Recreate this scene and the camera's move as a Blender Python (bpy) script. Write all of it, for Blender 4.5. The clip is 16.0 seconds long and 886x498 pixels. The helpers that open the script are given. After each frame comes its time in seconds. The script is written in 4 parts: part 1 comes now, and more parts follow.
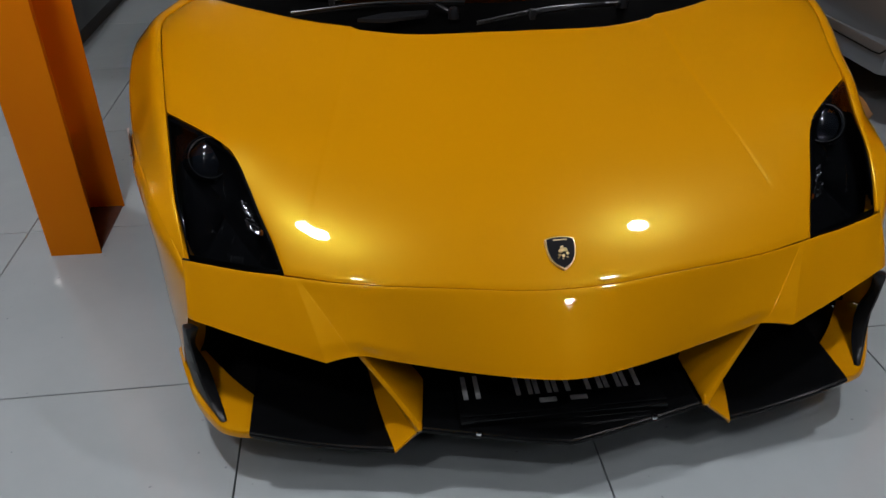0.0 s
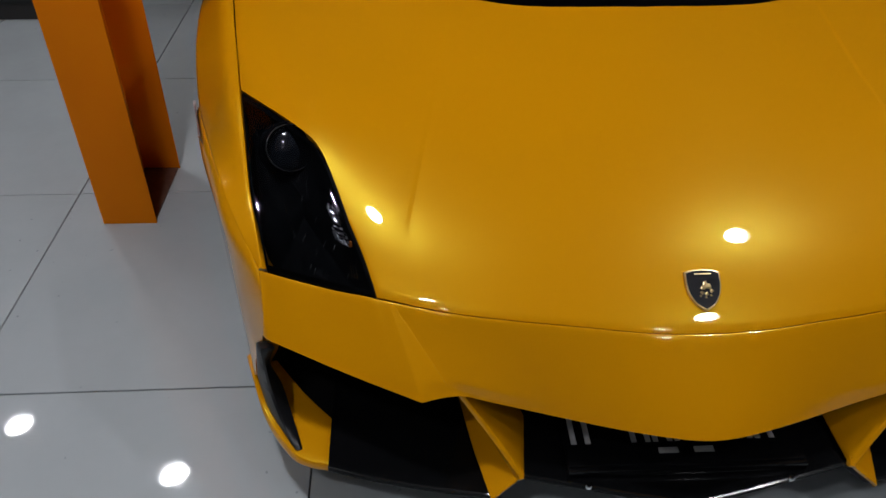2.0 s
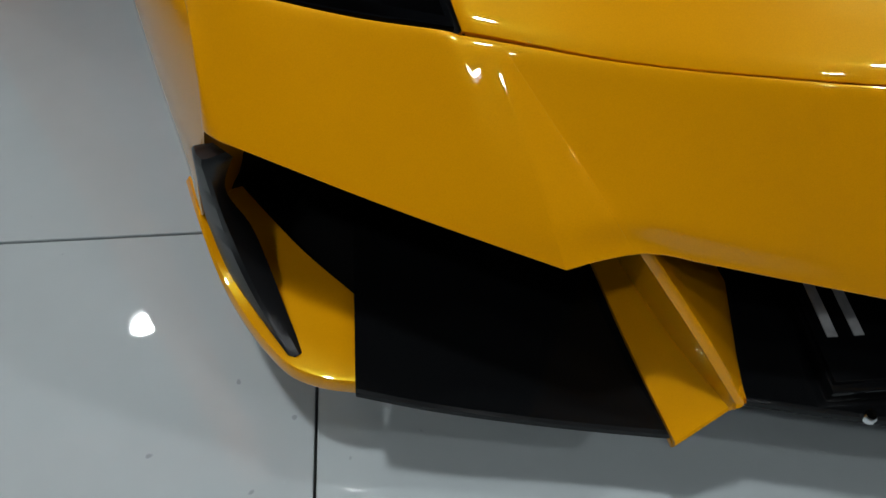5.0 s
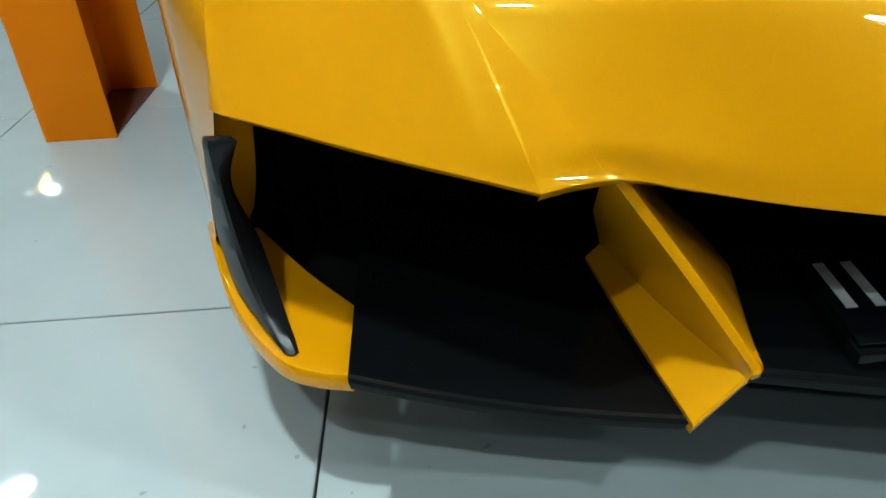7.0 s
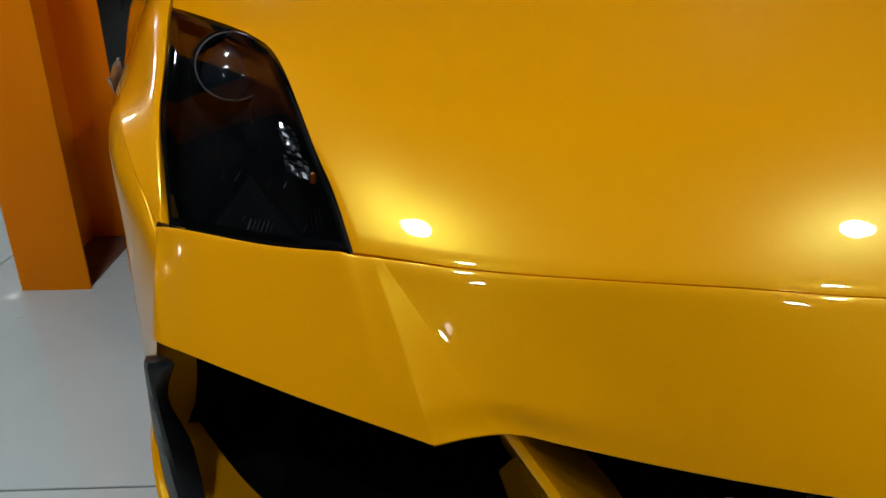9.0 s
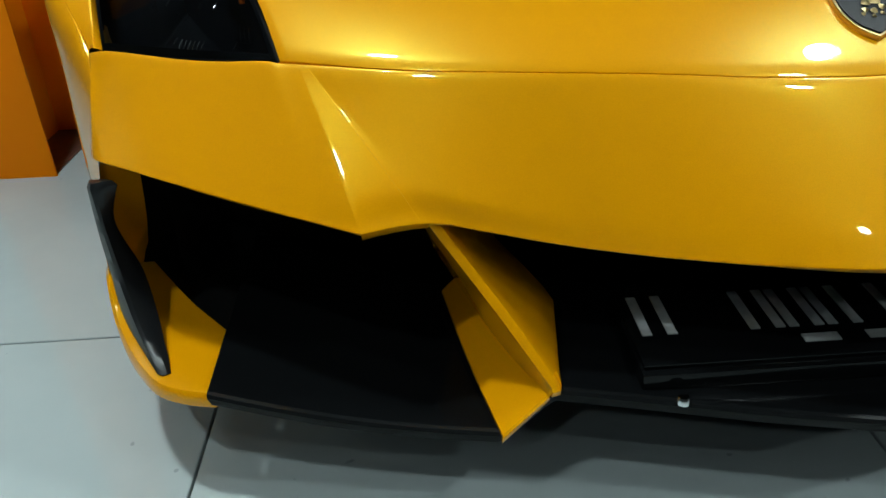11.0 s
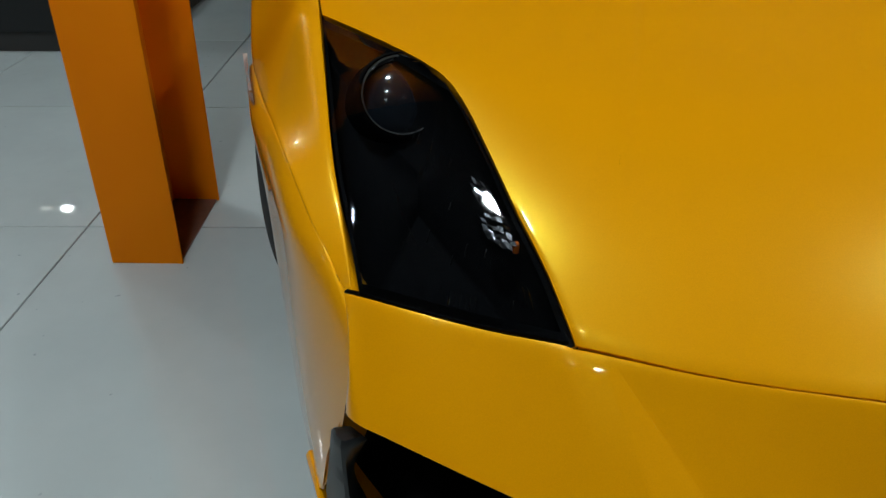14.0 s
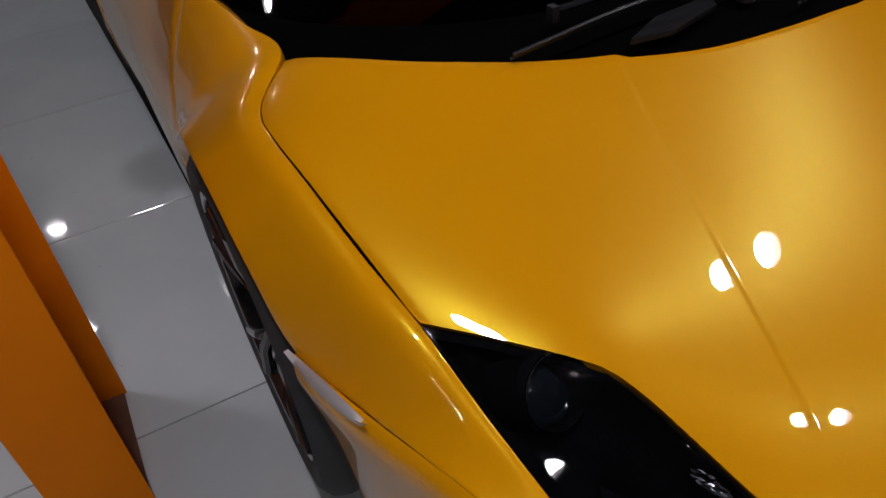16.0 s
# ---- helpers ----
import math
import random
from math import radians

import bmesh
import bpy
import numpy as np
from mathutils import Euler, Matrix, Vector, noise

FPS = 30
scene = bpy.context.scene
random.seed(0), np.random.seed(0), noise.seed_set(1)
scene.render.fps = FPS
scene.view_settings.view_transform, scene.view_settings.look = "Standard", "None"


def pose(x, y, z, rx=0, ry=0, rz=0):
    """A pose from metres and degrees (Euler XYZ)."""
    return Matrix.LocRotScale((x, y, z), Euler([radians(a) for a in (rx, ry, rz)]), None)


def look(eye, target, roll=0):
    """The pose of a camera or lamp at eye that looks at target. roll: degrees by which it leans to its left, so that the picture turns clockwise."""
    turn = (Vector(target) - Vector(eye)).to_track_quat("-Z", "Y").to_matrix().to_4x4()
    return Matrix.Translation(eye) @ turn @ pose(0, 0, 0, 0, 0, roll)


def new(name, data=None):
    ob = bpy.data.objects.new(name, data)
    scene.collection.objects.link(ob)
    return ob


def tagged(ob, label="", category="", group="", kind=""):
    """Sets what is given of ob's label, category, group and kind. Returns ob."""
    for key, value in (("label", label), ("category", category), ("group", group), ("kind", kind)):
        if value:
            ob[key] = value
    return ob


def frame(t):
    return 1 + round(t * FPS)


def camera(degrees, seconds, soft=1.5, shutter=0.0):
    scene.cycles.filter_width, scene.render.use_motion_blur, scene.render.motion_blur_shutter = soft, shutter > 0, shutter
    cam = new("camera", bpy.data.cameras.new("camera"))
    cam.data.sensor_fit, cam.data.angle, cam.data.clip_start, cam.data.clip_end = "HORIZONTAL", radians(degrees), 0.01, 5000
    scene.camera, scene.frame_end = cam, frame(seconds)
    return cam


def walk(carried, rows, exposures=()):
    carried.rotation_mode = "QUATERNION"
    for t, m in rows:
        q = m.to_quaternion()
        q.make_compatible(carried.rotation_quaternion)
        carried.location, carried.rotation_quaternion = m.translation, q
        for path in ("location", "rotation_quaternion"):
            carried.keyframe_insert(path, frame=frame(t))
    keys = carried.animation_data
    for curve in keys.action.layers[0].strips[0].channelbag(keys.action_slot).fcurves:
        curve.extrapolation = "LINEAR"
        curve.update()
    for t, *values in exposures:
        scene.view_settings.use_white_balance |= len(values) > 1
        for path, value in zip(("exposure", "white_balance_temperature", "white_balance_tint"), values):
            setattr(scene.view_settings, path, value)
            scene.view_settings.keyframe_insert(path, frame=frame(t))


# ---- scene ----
cam = camera(62.0, 16.0)
PATH = [
    (0, (-0.369, 0.35, 1.294), (-0.181, 2.008, 0.192), -0.4),
    (0.5, (-0.433, 0.374, 1.306), (-0.281, 2.008, 0.162), 0.4),
    (1, (-0.474, 0.403, 1.314), (-0.335, 2.015, 0.139), 0.9),
    (1.5, (-0.504, 0.475, 1.307), (-0.366, 2.073, 0.111), 1.3),
    (2, (-0.491, 0.631, 1.301), (-0.397, 2.19, 0.052), 0.8),
    (2.5, (-0.525, 0.825, 1.247), (-0.44, 2.342, -0.053), 1.2),
    (3, (-0.622, 1.066, 1.137), (-0.564, 2.532, -0.223), 1.8),
    (3.5, (-0.6, 1.186, 1.027), (-0.541, 2.551, -0.433), 1.3),
    (4, (-0.579, 1.15, 0.94), (-0.491, 2.434, -0.592), 2.2),
    (4.5, (-0.581, 1.126, 0.864), (-0.464, 2.309, -0.745), 2.3),
    (4.7, (-0.604, 1.123, 0.827), (-0.463, 2.312, -0.775), 2.3),
    (6.8, (-0.576, 0.95, 0.603), (-0.588, 2.623, -0.494), -3.4),
    (7, (-0.551, 0.939, 0.603), (-0.555, 2.623, -0.476), -4.2),
    (7.5, (-0.458, 0.887, 0.628), (-0.413, 2.608, -0.391), -5.1),
    (8, (-0.421, 0.888, 0.646), (-0.321, 2.638, -0.317), -3.7),
    (8.5, (-0.466, 0.93, 0.711), (-0.398, 2.721, -0.176), -2.3),
    (9, (-0.475, 0.928, 0.738), (-0.436, 2.754, -0.077), -0.9),
    (9.5, (-0.437, 0.903, 0.715), (-0.371, 2.698, -0.165), -1.6),
    (9.7, (-0.417, 0.886, 0.671), (-0.34, 2.665, -0.24), -2.2),
    (11.8, (-0.431, 0.847, 0.641), (-0.399, 2.582, -0.354), -2.6),
    (12, (-0.443, 0.858, 0.651), (-0.431, 2.594, -0.341), -2.2),
    (12.5, (-0.482, 0.875, 0.68), (-0.495, 2.631, -0.278), -1.1),
    (13, (-0.552, 0.914, 0.708), (-0.577, 2.695, -0.201), 0.1),
    (13.5, (-0.605, 0.964, 0.737), (-0.624, 2.743, -0.177), 1.0),
    (14, (-0.662, 1.055, 0.857), (-0.661, 2.767, -0.176), 0.3),
    (14.5, (-0.746, 1.109, 1.105), (-0.664, 2.73, -0.063), -1.8),
    (15, (-0.809, 1.105, 1.217), (-0.634, 2.702, 0.026), -4.6),
    (15.5, (-0.903, 1.258, 1.22), (-0.544, 2.799, -0.004), -6.4),
    (16, (-1.022, 1.436, 1.236), (-0.383, 2.812, -0.066), -5.8),
]
EXPOSURE = ((0, -0.02, 6450, 14), (3, -0.17, 6430, 16), (4.5, -0.04, 6420, 10), (7, 1.08, 5930, -8), (8, 1.05, 5960, -13), (8.5, 0.78, 6160, -8), (9, 0.32, 6460, 5), (9.7, 0.15, 6510, 8), (12, 1.06, 5780, -18),
            (12.5, 1.0, 5800, -17), (13.5, 0.45, 6060, -9), (14.5, 0.18, 6380, 8), (15.5, 0.06, 6580, 17), (16, -0.2, 6640, 22))
walk(cam, [(t, look(eye, target, roll)) for t, eye, target, roll in PATH], EXPOSURE)


# ---------------------------------------------------------------- light
world = bpy.data.worlds.new("hall_air")
scene.world = world
world.use_nodes = True
world.node_tree.nodes["Background"].inputs[0].default_value = (0.8, 0.9, 1.0, 1)
world.node_tree.nodes["Background"].inputs[1].default_value = 0.02
LAMP_POWER = 225.0
CEILING = 2.86


# ---------------------------------------------------------------- materials
def material(name, colour, rough=0.5, metal=0.0, coat=0.0, spec=0.5):
    m = bpy.data.materials.new(name)
    m.use_nodes = True
    b = m.node_tree.nodes["Principled BSDF"]
    b.inputs["Base Color"].default_value = (*colour, 1)
    b.inputs["Roughness"].default_value = rough
    b.inputs["Metallic"].default_value = metal
    b.inputs["Coat Weight"].default_value = coat
    b.inputs["Coat Roughness"].default_value = 0.015
    b.inputs["Specular IOR Level"].default_value = spec
    return m


def add(m, kind, **inputs):
    n = m.node_tree.nodes.new(kind)
    for key, value in inputs.items():
        n.inputs[key.replace("_", " ")].default_value = value
    return n


def join(m, a, out, b, inp):
    m.node_tree.links.new(a.outputs[out], b.inputs[inp])


def mottle(m, low, high, scale, detail=6.0, contrast=(0.3, 0.7)):
    """Two-scale colour variation between low and high on the material's base colour."""
    b = m.node_tree.nodes["Principled BSDF"]
    where = add(m, "ShaderNodeTexCoord")
    n = add(m, "ShaderNodeTexNoise", Scale=scale, Detail=detail, Roughness=0.65)
    ramp = add(m, "ShaderNodeValToRGB")
    ramp.color_ramp.elements[0].color, ramp.color_ramp.elements[1].color = (*low, 1), (*high, 1)
    ramp.color_ramp.elements[0].position, ramp.color_ramp.elements[1].position = contrast
    join(m, where, "Object", n, "Vector")
    join(m, n, "Fac", ramp, "Fac")
    join(m, ramp, "Color", b, "Base Color")
    return n, where, ramp


def relief(m, scale, strength, distance=0.002, detail=4.0):
    b = m.node_tree.nodes["Principled BSDF"]
    where = add(m, "ShaderNodeTexCoord")
    n = add(m, "ShaderNodeTexNoise", Scale=scale, Detail=detail)
    bump = add(m, "ShaderNodeBump", Strength=strength, Distance=distance)
    join(m, where, "Object", n, "Vector")
    join(m, n, "Fac", bump, "Height")
    join(m, bump, "Normal", b, "Normal")


def smudge(m, scale, low, high, detail=5.0):
    """Roughness that varies from low to high, as wiped and dusty spots do."""
    b = m.node_tree.nodes["Principled BSDF"]
    where = add(m, "ShaderNodeTexCoord")
    n = add(m, "ShaderNodeTexNoise", Scale=scale, Detail=detail)
    r = add(m, "ShaderNodeMapRange", From_Min=0.35, From_Max=0.7, To_Min=low, To_Max=high)
    join(m, where, "Object", n, "Vector")
    join(m, n, "Fac", r, "Value")
    join(m, r, "Result", b, "Roughness")


PAINT = material("pearl_yellow_paint", (0.74, 0.318, 0.0), 0.31, 0.0, 1.0, 0.5)
mottle(PAINT, (0.635, 0.259, 0.0), (0.695, 0.287, 0.0004), 900.0, 2.0)
PAINT.node_tree.nodes["Principled BSDF"].inputs["IOR"].default_value = 1.55
PAINT.node_tree.nodes["Principled BSDF"].inputs["Specular Tint"].default_value = (0.94, 0.86, 0.06, 1)
BLACK_SATIN = material("satin_black_lacquer", (0.0035, 0.0038, 0.0042), 0.16, 0, 0, 0.2)
smudge(BLACK_SATIN, 14.0, 0.12, 0.2)
BLACK_PLASTIC = material("grained_black_plastic", (0.008, 0.0085, 0.0095), 0.38, 0, 0, 0.35)
relief(BLACK_PLASTIC, 900.0, 0.15, 0.0006)
BLACK_DEEP = material("black_grille_mesh", (0.003, 0.003, 0.003), 0.7, 0, 0, 0.15)
relief(BLACK_DEEP, 400.0, 0.3, 0.001)
EDGE_BLACK = material("polished_black_edge", (0.006, 0.0065, 0.007), 0.16, 0, 0, 0.55)
GLOSS_BLACK = material("gloss_black_enamel", (0.005, 0.005, 0.006), 0.3, 0, 0, 0.12)
HOUSING = material("satin_black_housing", (0.0030, 0.0034, 0.0042), 0.6, 0, 0, 0.010)
WIPER = material("worn_black_wiper", (0.010, 0.0105, 0.012), 0.3, 0, 0, 0.4)
EYE = material("smoked_projector_glass", (0.010, 0.0125, 0.017), 0.12, 0, 0.25)
COWL = material("black_cowl_plastic", (0.001, 0.001, 0.001), 0.5, 0, 0, 0.02)
FACET = material("brushed_reflector", (0.42, 0.43, 0.46), 0.2, 1.0)
CHROME = material("bright_chrome", (0.75, 0.76, 0.78), 0.12, 1.0)
GOLD = material("gold_metal", (0.72, 0.55, 0.27), 0.3, 1.0)
RUBBER = material("tyre_rubber", (0.02, 0.02, 0.021), 0.7)
relief(RUBBER, 300.0, 0.2, 0.001)
RIM_BLACK = material("gloss_black_alloy", (0.015, 0.015, 0.017), 0.2, 0.3, 0.6)
STEEL = material("brushed_steel", (0.45, 0.45, 0.46), 0.35, 1.0)
AMBER = material("amber_bulb", (0.7, 0.16, 0.02), 0.2)
CLEAR_MARK = material("frosted_clear_lens", (0.62, 0.56, 0.55), 0.25, 0, 0.5)
WHITE_CHAR = material("worn_white_enamel", (0.5, 0.52, 0.52), 0.45)
mottle(WHITE_CHAR, (0.36, 0.37, 0.38), (0.56, 0.57, 0.57), 60.0)
ORANGE = material("orange_powder_coat", (0.80, 0.20, 0.0015), 0.5, 0, 0, 0.06)
mottle(ORANGE, (0.94, 0.232, 0.001), (0.97, 0.262, 0.002), 3.0)
relief(ORANGE, 160.0, 0.08, 0.001)
FOOT_BROWN = material("dark_brown_plate", (0.10, 0.045, 0.03), 0.5)
mottle(FOOT_BROWN, (0.07, 0.032, 0.022), (0.13, 0.06, 0.04), 40.0)
SILVER = material("silver_car_paint", (0.32, 0.34, 0.36), 0.3, 0.6, 1.0)
TILE = material("polished_porcelain", (0.42, 0.44, 0.44), 0.07)
PLASTER = material("dark_ceiling_paint", (0.12, 0.12, 0.12), 0.85)
mottle(PLASTER, (0.10, 0.10, 0.10), (0.14, 0.14, 0.14), 2.0)
BAFFLE = material("black_lamp_baffle", (0.04, 0.04, 0.04), 0.6)
WALL = material("grey_wall_paint", (0.30, 0.30, 0.30), 0.8)
mottle(WALL, (0.27, 0.27, 0.27), (0.33, 0.33, 0.33), 1.5)
GROUT = material("dark_grout", (0.05, 0.05, 0.05), 0.9)
BLACK_PANEL = material("black_laminate", (0.006, 0.006, 0.007), 0.3)
smudge(BLACK_PANEL, 3.0, 0.25, 0.4)


def tile_look():
    m = TILE
    b = m.node_tree.nodes["Principled BSDF"]
    _, where, ramp = mottle(m, (0.365, 0.405, 0.410), (0.425, 0.465, 0.470), 1.7, 5.0)
    info = add(m, "ShaderNodeObjectInfo")
    shade = add(m, "ShaderNodeMapRange", To_Min=0.95, To_Max=1.04)
    join(m, info, "Random", shade, "Value")
    times = add(m, "ShaderNodeVectorMath")
    times.operation = "SCALE"
    join(m, ramp, "Color", times, 0)
    join(m, shade, "Result", times, "Scale")
    spots = add(m, "ShaderNodeTexNoise", Scale=38.0, Detail=1.0)
    cut = add(m, "ShaderNodeMapRange", From_Min=0.77, From_Max=0.80, To_Min=1.0, To_Max=0.7)
    join(m, where, "Object", spots, "Vector")
    join(m, spots, "Fac", cut, "Value")
    dirt = add(m, "ShaderNodeVectorMath")
    dirt.operation = "SCALE"
    join(m, times, "Vector", dirt, 0)
    join(m, cut, "Result", dirt, "Scale")
    join(m, dirt, "Vector", b, "Base Color")
    smudge(m, 6.0, 0.02, 0.055)


tile_look()


def glass(name, tint, gloss=0.02):
    """A thin pane: what lies behind shows through, and Fresnel sets the gloss."""
    m = bpy.data.materials.new(name)
    m.use_nodes = True
    nodes = m.node_tree.nodes
    nodes.remove(nodes["Principled BSDF"])
    clear = add(m, "ShaderNodeBsdfTransparent", Color=(*tint, 1))
    shine = add(m, "ShaderNodeBsdfGlossy", Roughness=gloss)
    fresnel = add(m, "ShaderNodeFresnel", IOR=1.5)
    mix = add(m, "ShaderNodeMixShader")
    join(m, fresnel, "Fac", mix, 0)
    join(m, clear, "BSDF", mix, 1)
    join(m, shine, "BSDF", mix, 2)
    join(m, mix, "Shader", nodes["Material Output"], "Surface")
    return m


LENS = glass("clear_lamp_lens", (0.8, 0.82, 0.84))
WINDOW = glass("dark_tinted_glass", (0.12, 0.13, 0.14))


def glowing(name, colour, power):
    m = material(name, (0.9, 0.9, 0.9), 0.4)
    b = m.node_tree.nodes["Principled BSDF"]
    b.inputs["Emission Color"].default_value = (*colour, 1)
    b.inputs["Emission Strength"].default_value = power
    return m


# one kind of lens; powers scaled only to balance floor, nose and pillar brightness
LIT = glowing("lit_downlight_lens", (0.95, 0.97, 1.0), LAMP_POWER)
STRONG = glowing("bright_downlight_lens", (0.95, 0.97, 1.0), LAMP_POWER * 1.5)
BRIGHT = glowing("brightest_downlight_lens", (0.95, 0.97, 1.0), LAMP_POWER * 1.75)
WEAK = glowing("weaker_downlight_lens", (0.95, 0.97, 1.0), LAMP_POWER * 0.9)
FAINT = glowing("faint_downlight_lens", (0.95, 0.97, 1.0), LAMP_POWER * 0.45)
WARM = glowing("warm_yellow_panel", (1.0, 0.62, 0.16), LAMP_POWER * 0.035)
DIM = glowing("dim_downlight_lens", (1.0, 0.95, 0.88), LAMP_POWER * 0.02)


# ---------------------------------------------------------------- shaping tools
def part(name, bm, mat, parent=None, label="", smooth=True):
    """Links a bmesh as one mesh object under a thing or a part."""
    me = bpy.data.meshes.new(name)
    bm.to_mesh(me)
    bm.free()
    me.materials.append(mat)
    if smooth:
        me.shade_smooth()
        me.set_sharp_from_angle(angle=radians(38))
    ob = new(name, me)
    if parent is not None:
        ob.parent = parent
    if label:
        ob["label"] = label
    return ob


def thing(name, label, category, group="", kind=""):
    return tagged(new(name), label, category, group, kind)


def curve(points, n, kinks=()):
    """n + 1 points along a smooth line through the given points; it may bend sharply at the kinks (indices)."""
    pts = np.array(points, float)
    d = np.r_[0, np.cumsum(np.linalg.norm(np.diff(pts, axis=0), axis=1))]
    ends = [0, *kinks, len(pts) - 1]
    tan = np.zeros((2, *pts.shape))
    for a, b in zip(ends[:-1], ends[1:]):
        seg, ds = pts[a:b + 1], d[a:b + 1]
        g = np.gradient(seg, ds, axis=0) if b - a > 1 else np.repeat((seg[1:] - seg[:1]) / (ds[1] - ds[0]), 2, axis=0)
        tan[0][a:b] = g[:-1]
        tan[1][a + 1:b + 1] = g[1:]
    out = []
    for t in np.linspace(0, d[-1], n + 1):
        i = min(max(np.searchsorted(d, t) - 1, 0), len(pts) - 2)
        h = d[i + 1] - d[i]
        s = (t - d[i]) / h
        out.append(Vector((2 * s**3 - 3 * s**2 + 1) * pts[i] + (s**3 - 2 * s**2 + s) * h * tan[0][i]
                          + (3 * s**2 - 2 * s**3) * pts[i + 1] + (s**3 - s**2) * h * tan[1][i + 1]))
    return out


def coons(bottom, top, left, right):
    """A patch between four border lines; left and right run from bottom to top."""
    nu, nv = len(bottom) - 1, len(left) - 1
    rows = []
    for j in range(nv + 1):
        v = j / nv
        row = []
        for i in range(nu + 1):
            u = i / nu
            p = (1 - v) * bottom[i] + v * top[i] + (1 - u) * left[j] + u * right[j]
            p = p - ((1 - u) * (1 - v) * bottom[0] + u * (1 - v) * bottom[nu] + (1 - u) * v * top[0] + u * v * top[nu])
            row.append(p)
        rows.append(row)
    return rows


def rolled(rows, out, edges, depth=0.014, radius=0.002):
    """Turns the chosen borders (first row, last row, first column, last column) over an edge of that radius and inwards."""
    def more(line, inner):
        a, b = [], []
        for k, (p, q) in enumerate(zip(line, inner)):
            away = (p - q).normalized()
            along = (line[min(k + 1, len(line) - 1)] - line[max(k - 1, 0)])
            n = along.cross(away)
            if n.length < 1e-9:
                n = Vector(out)
            n.normalize()
            if n.dot(Vector(out)) < 0:
                n = -n
            a.append(p + away * radius * 0.7 - n * radius * 0.3)
            b.append(p + away * radius - n * radius)
        c = [q + (q - p).normalized() * 0 for p, q in zip(a, b)]
        for k, (p, q) in enumerate(zip(line, inner)):
            away = (p - q).normalized()
            along = (line[min(k + 1, len(line) - 1)] - line[max(k - 1, 0)])
            n = along.cross(away)
            if n.length < 1e-9:
                n = Vector(out)
            n.normalize()
            if n.dot(Vector(out)) < 0:
                n = -n
            c[k] = p + away * radius * 0.9 - n * depth
        return a, b, c
    rows = [list(r) for r in rows]
    if edges[2] or edges[3]:
        cols = [list(c) for c in zip(*rows)]
        if edges[2]:
            a, b, c = more(cols[0], cols[1])
            cols = [c, b, a] + cols
        if edges[3]:
            a, b, c = more(cols[-1], cols[-2])
            cols = cols + [a, b, c]
        rows = [list(r) for r in zip(*cols)]
    if edges[0]:
        a, b, c = more(rows[0], rows[1])
        rows = [c, b, a] + rows
    if edges[1]:
        a, b, c = more(rows[-1], rows[-2])
        rows = rows + [a, b, c]
    return rows


def grid(rows, out=None):
    bm = bmesh.new()
    vs = [[bm.verts.new(p) for p in r] for r in rows]
    for i in range(len(rows) - 1):
        for j in range(len(rows[0]) - 1):
            q = [vs[i][j], vs[i][j + 1], vs[i + 1][j + 1], vs[i + 1][j]]
            try:
                bm.faces.new(q)
            except ValueError:
                pass
    bmesh.ops.remove_doubles(bm, verts=bm.verts, dist=1e-5)
    bm.normal_update()
    if out is not None:
        total = Vector()
        for f in bm.faces:
            total += f.normal * f.calc_area()
        if total.dot(Vector(out)) < 0:
            bmesh.ops.reverse_faces(bm, faces=bm.faces)
    return bm


def flip(rows, s):
    """The rows on the car's side s: +1 as given, -1 mirrored."""
    return [[Vector((s * p.x, p.y, p.z)) for p in r] for r in rows]


def slab(outline, thick, bevel=0.0, up=(0, 0, 1)):
    """A plate of that thickness below an outline of points, with its edges bevelled."""
    bm = bmesh.new()
    up = Vector(up)
    top = [bm.verts.new(Vector(p)) for p in outline]
    low = [bm.verts.new(Vector(p) - up * thick) for p in outline]
    n = len(top)
    bm.faces.new(top)
    bm.faces.new(low[::-1])
    for i in range(n):
        bm.faces.new([top[i], low[i], low[(i + 1) % n], top[(i + 1) % n]])
    bmesh.ops.recalc_face_normals(bm, faces=bm.faces)
    if bevel:
        bmesh.ops.bevel(bm, geom=list(bm.edges), offset=bevel, segments=2, affect="EDGES", profile=0.6)
    return bm


def box(size, at=(0, 0, 0), bevel=0.0, turn=None):
    bm = bmesh.new()
    bmesh.ops.create_cube(bm, size=1.0)
    bmesh.ops.scale(bm, vec=size, verts=bm.verts)
    if bevel:
        bmesh.ops.bevel(bm, geom=list(bm.edges), offset=bevel, segments=2, affect="EDGES", profile=0.6)
    if turn is not None:
        bmesh.ops.transform(bm, matrix=turn, verts=bm.verts)
    bmesh.ops.translate(bm, vec=at, verts=bm.verts)
    return bm


def lathe(profile, steps=48, axis="Z"):
    """A turned body from (radius, height) pairs about z, x or y."""
    bm = bmesh.new()
    rings = []
    for k in range(steps):
        a = 2 * math.pi * k / steps
        rings.append([bm.verts.new((r * math.cos(a), r * math.sin(a), h)) for r, h in profile])
    for k in range(steps):
        p, q = rings[k], rings[(k + 1) % steps]
        for i in range(len(profile) - 1):
            bm.faces.new([p[i], q[i], q[i + 1], p[i + 1]])
    bmesh.ops.remove_doubles(bm, verts=bm.verts, dist=1e-6)
    if axis == "X":
        bmesh.ops.transform(bm, matrix=Matrix.Rotation(radians(90), 4, "Y"), verts=bm.verts)
    if axis == "Y":
        bmesh.ops.transform(bm, matrix=Matrix.Rotation(radians(-90), 4, "X"), verts=bm.verts)
    return bm


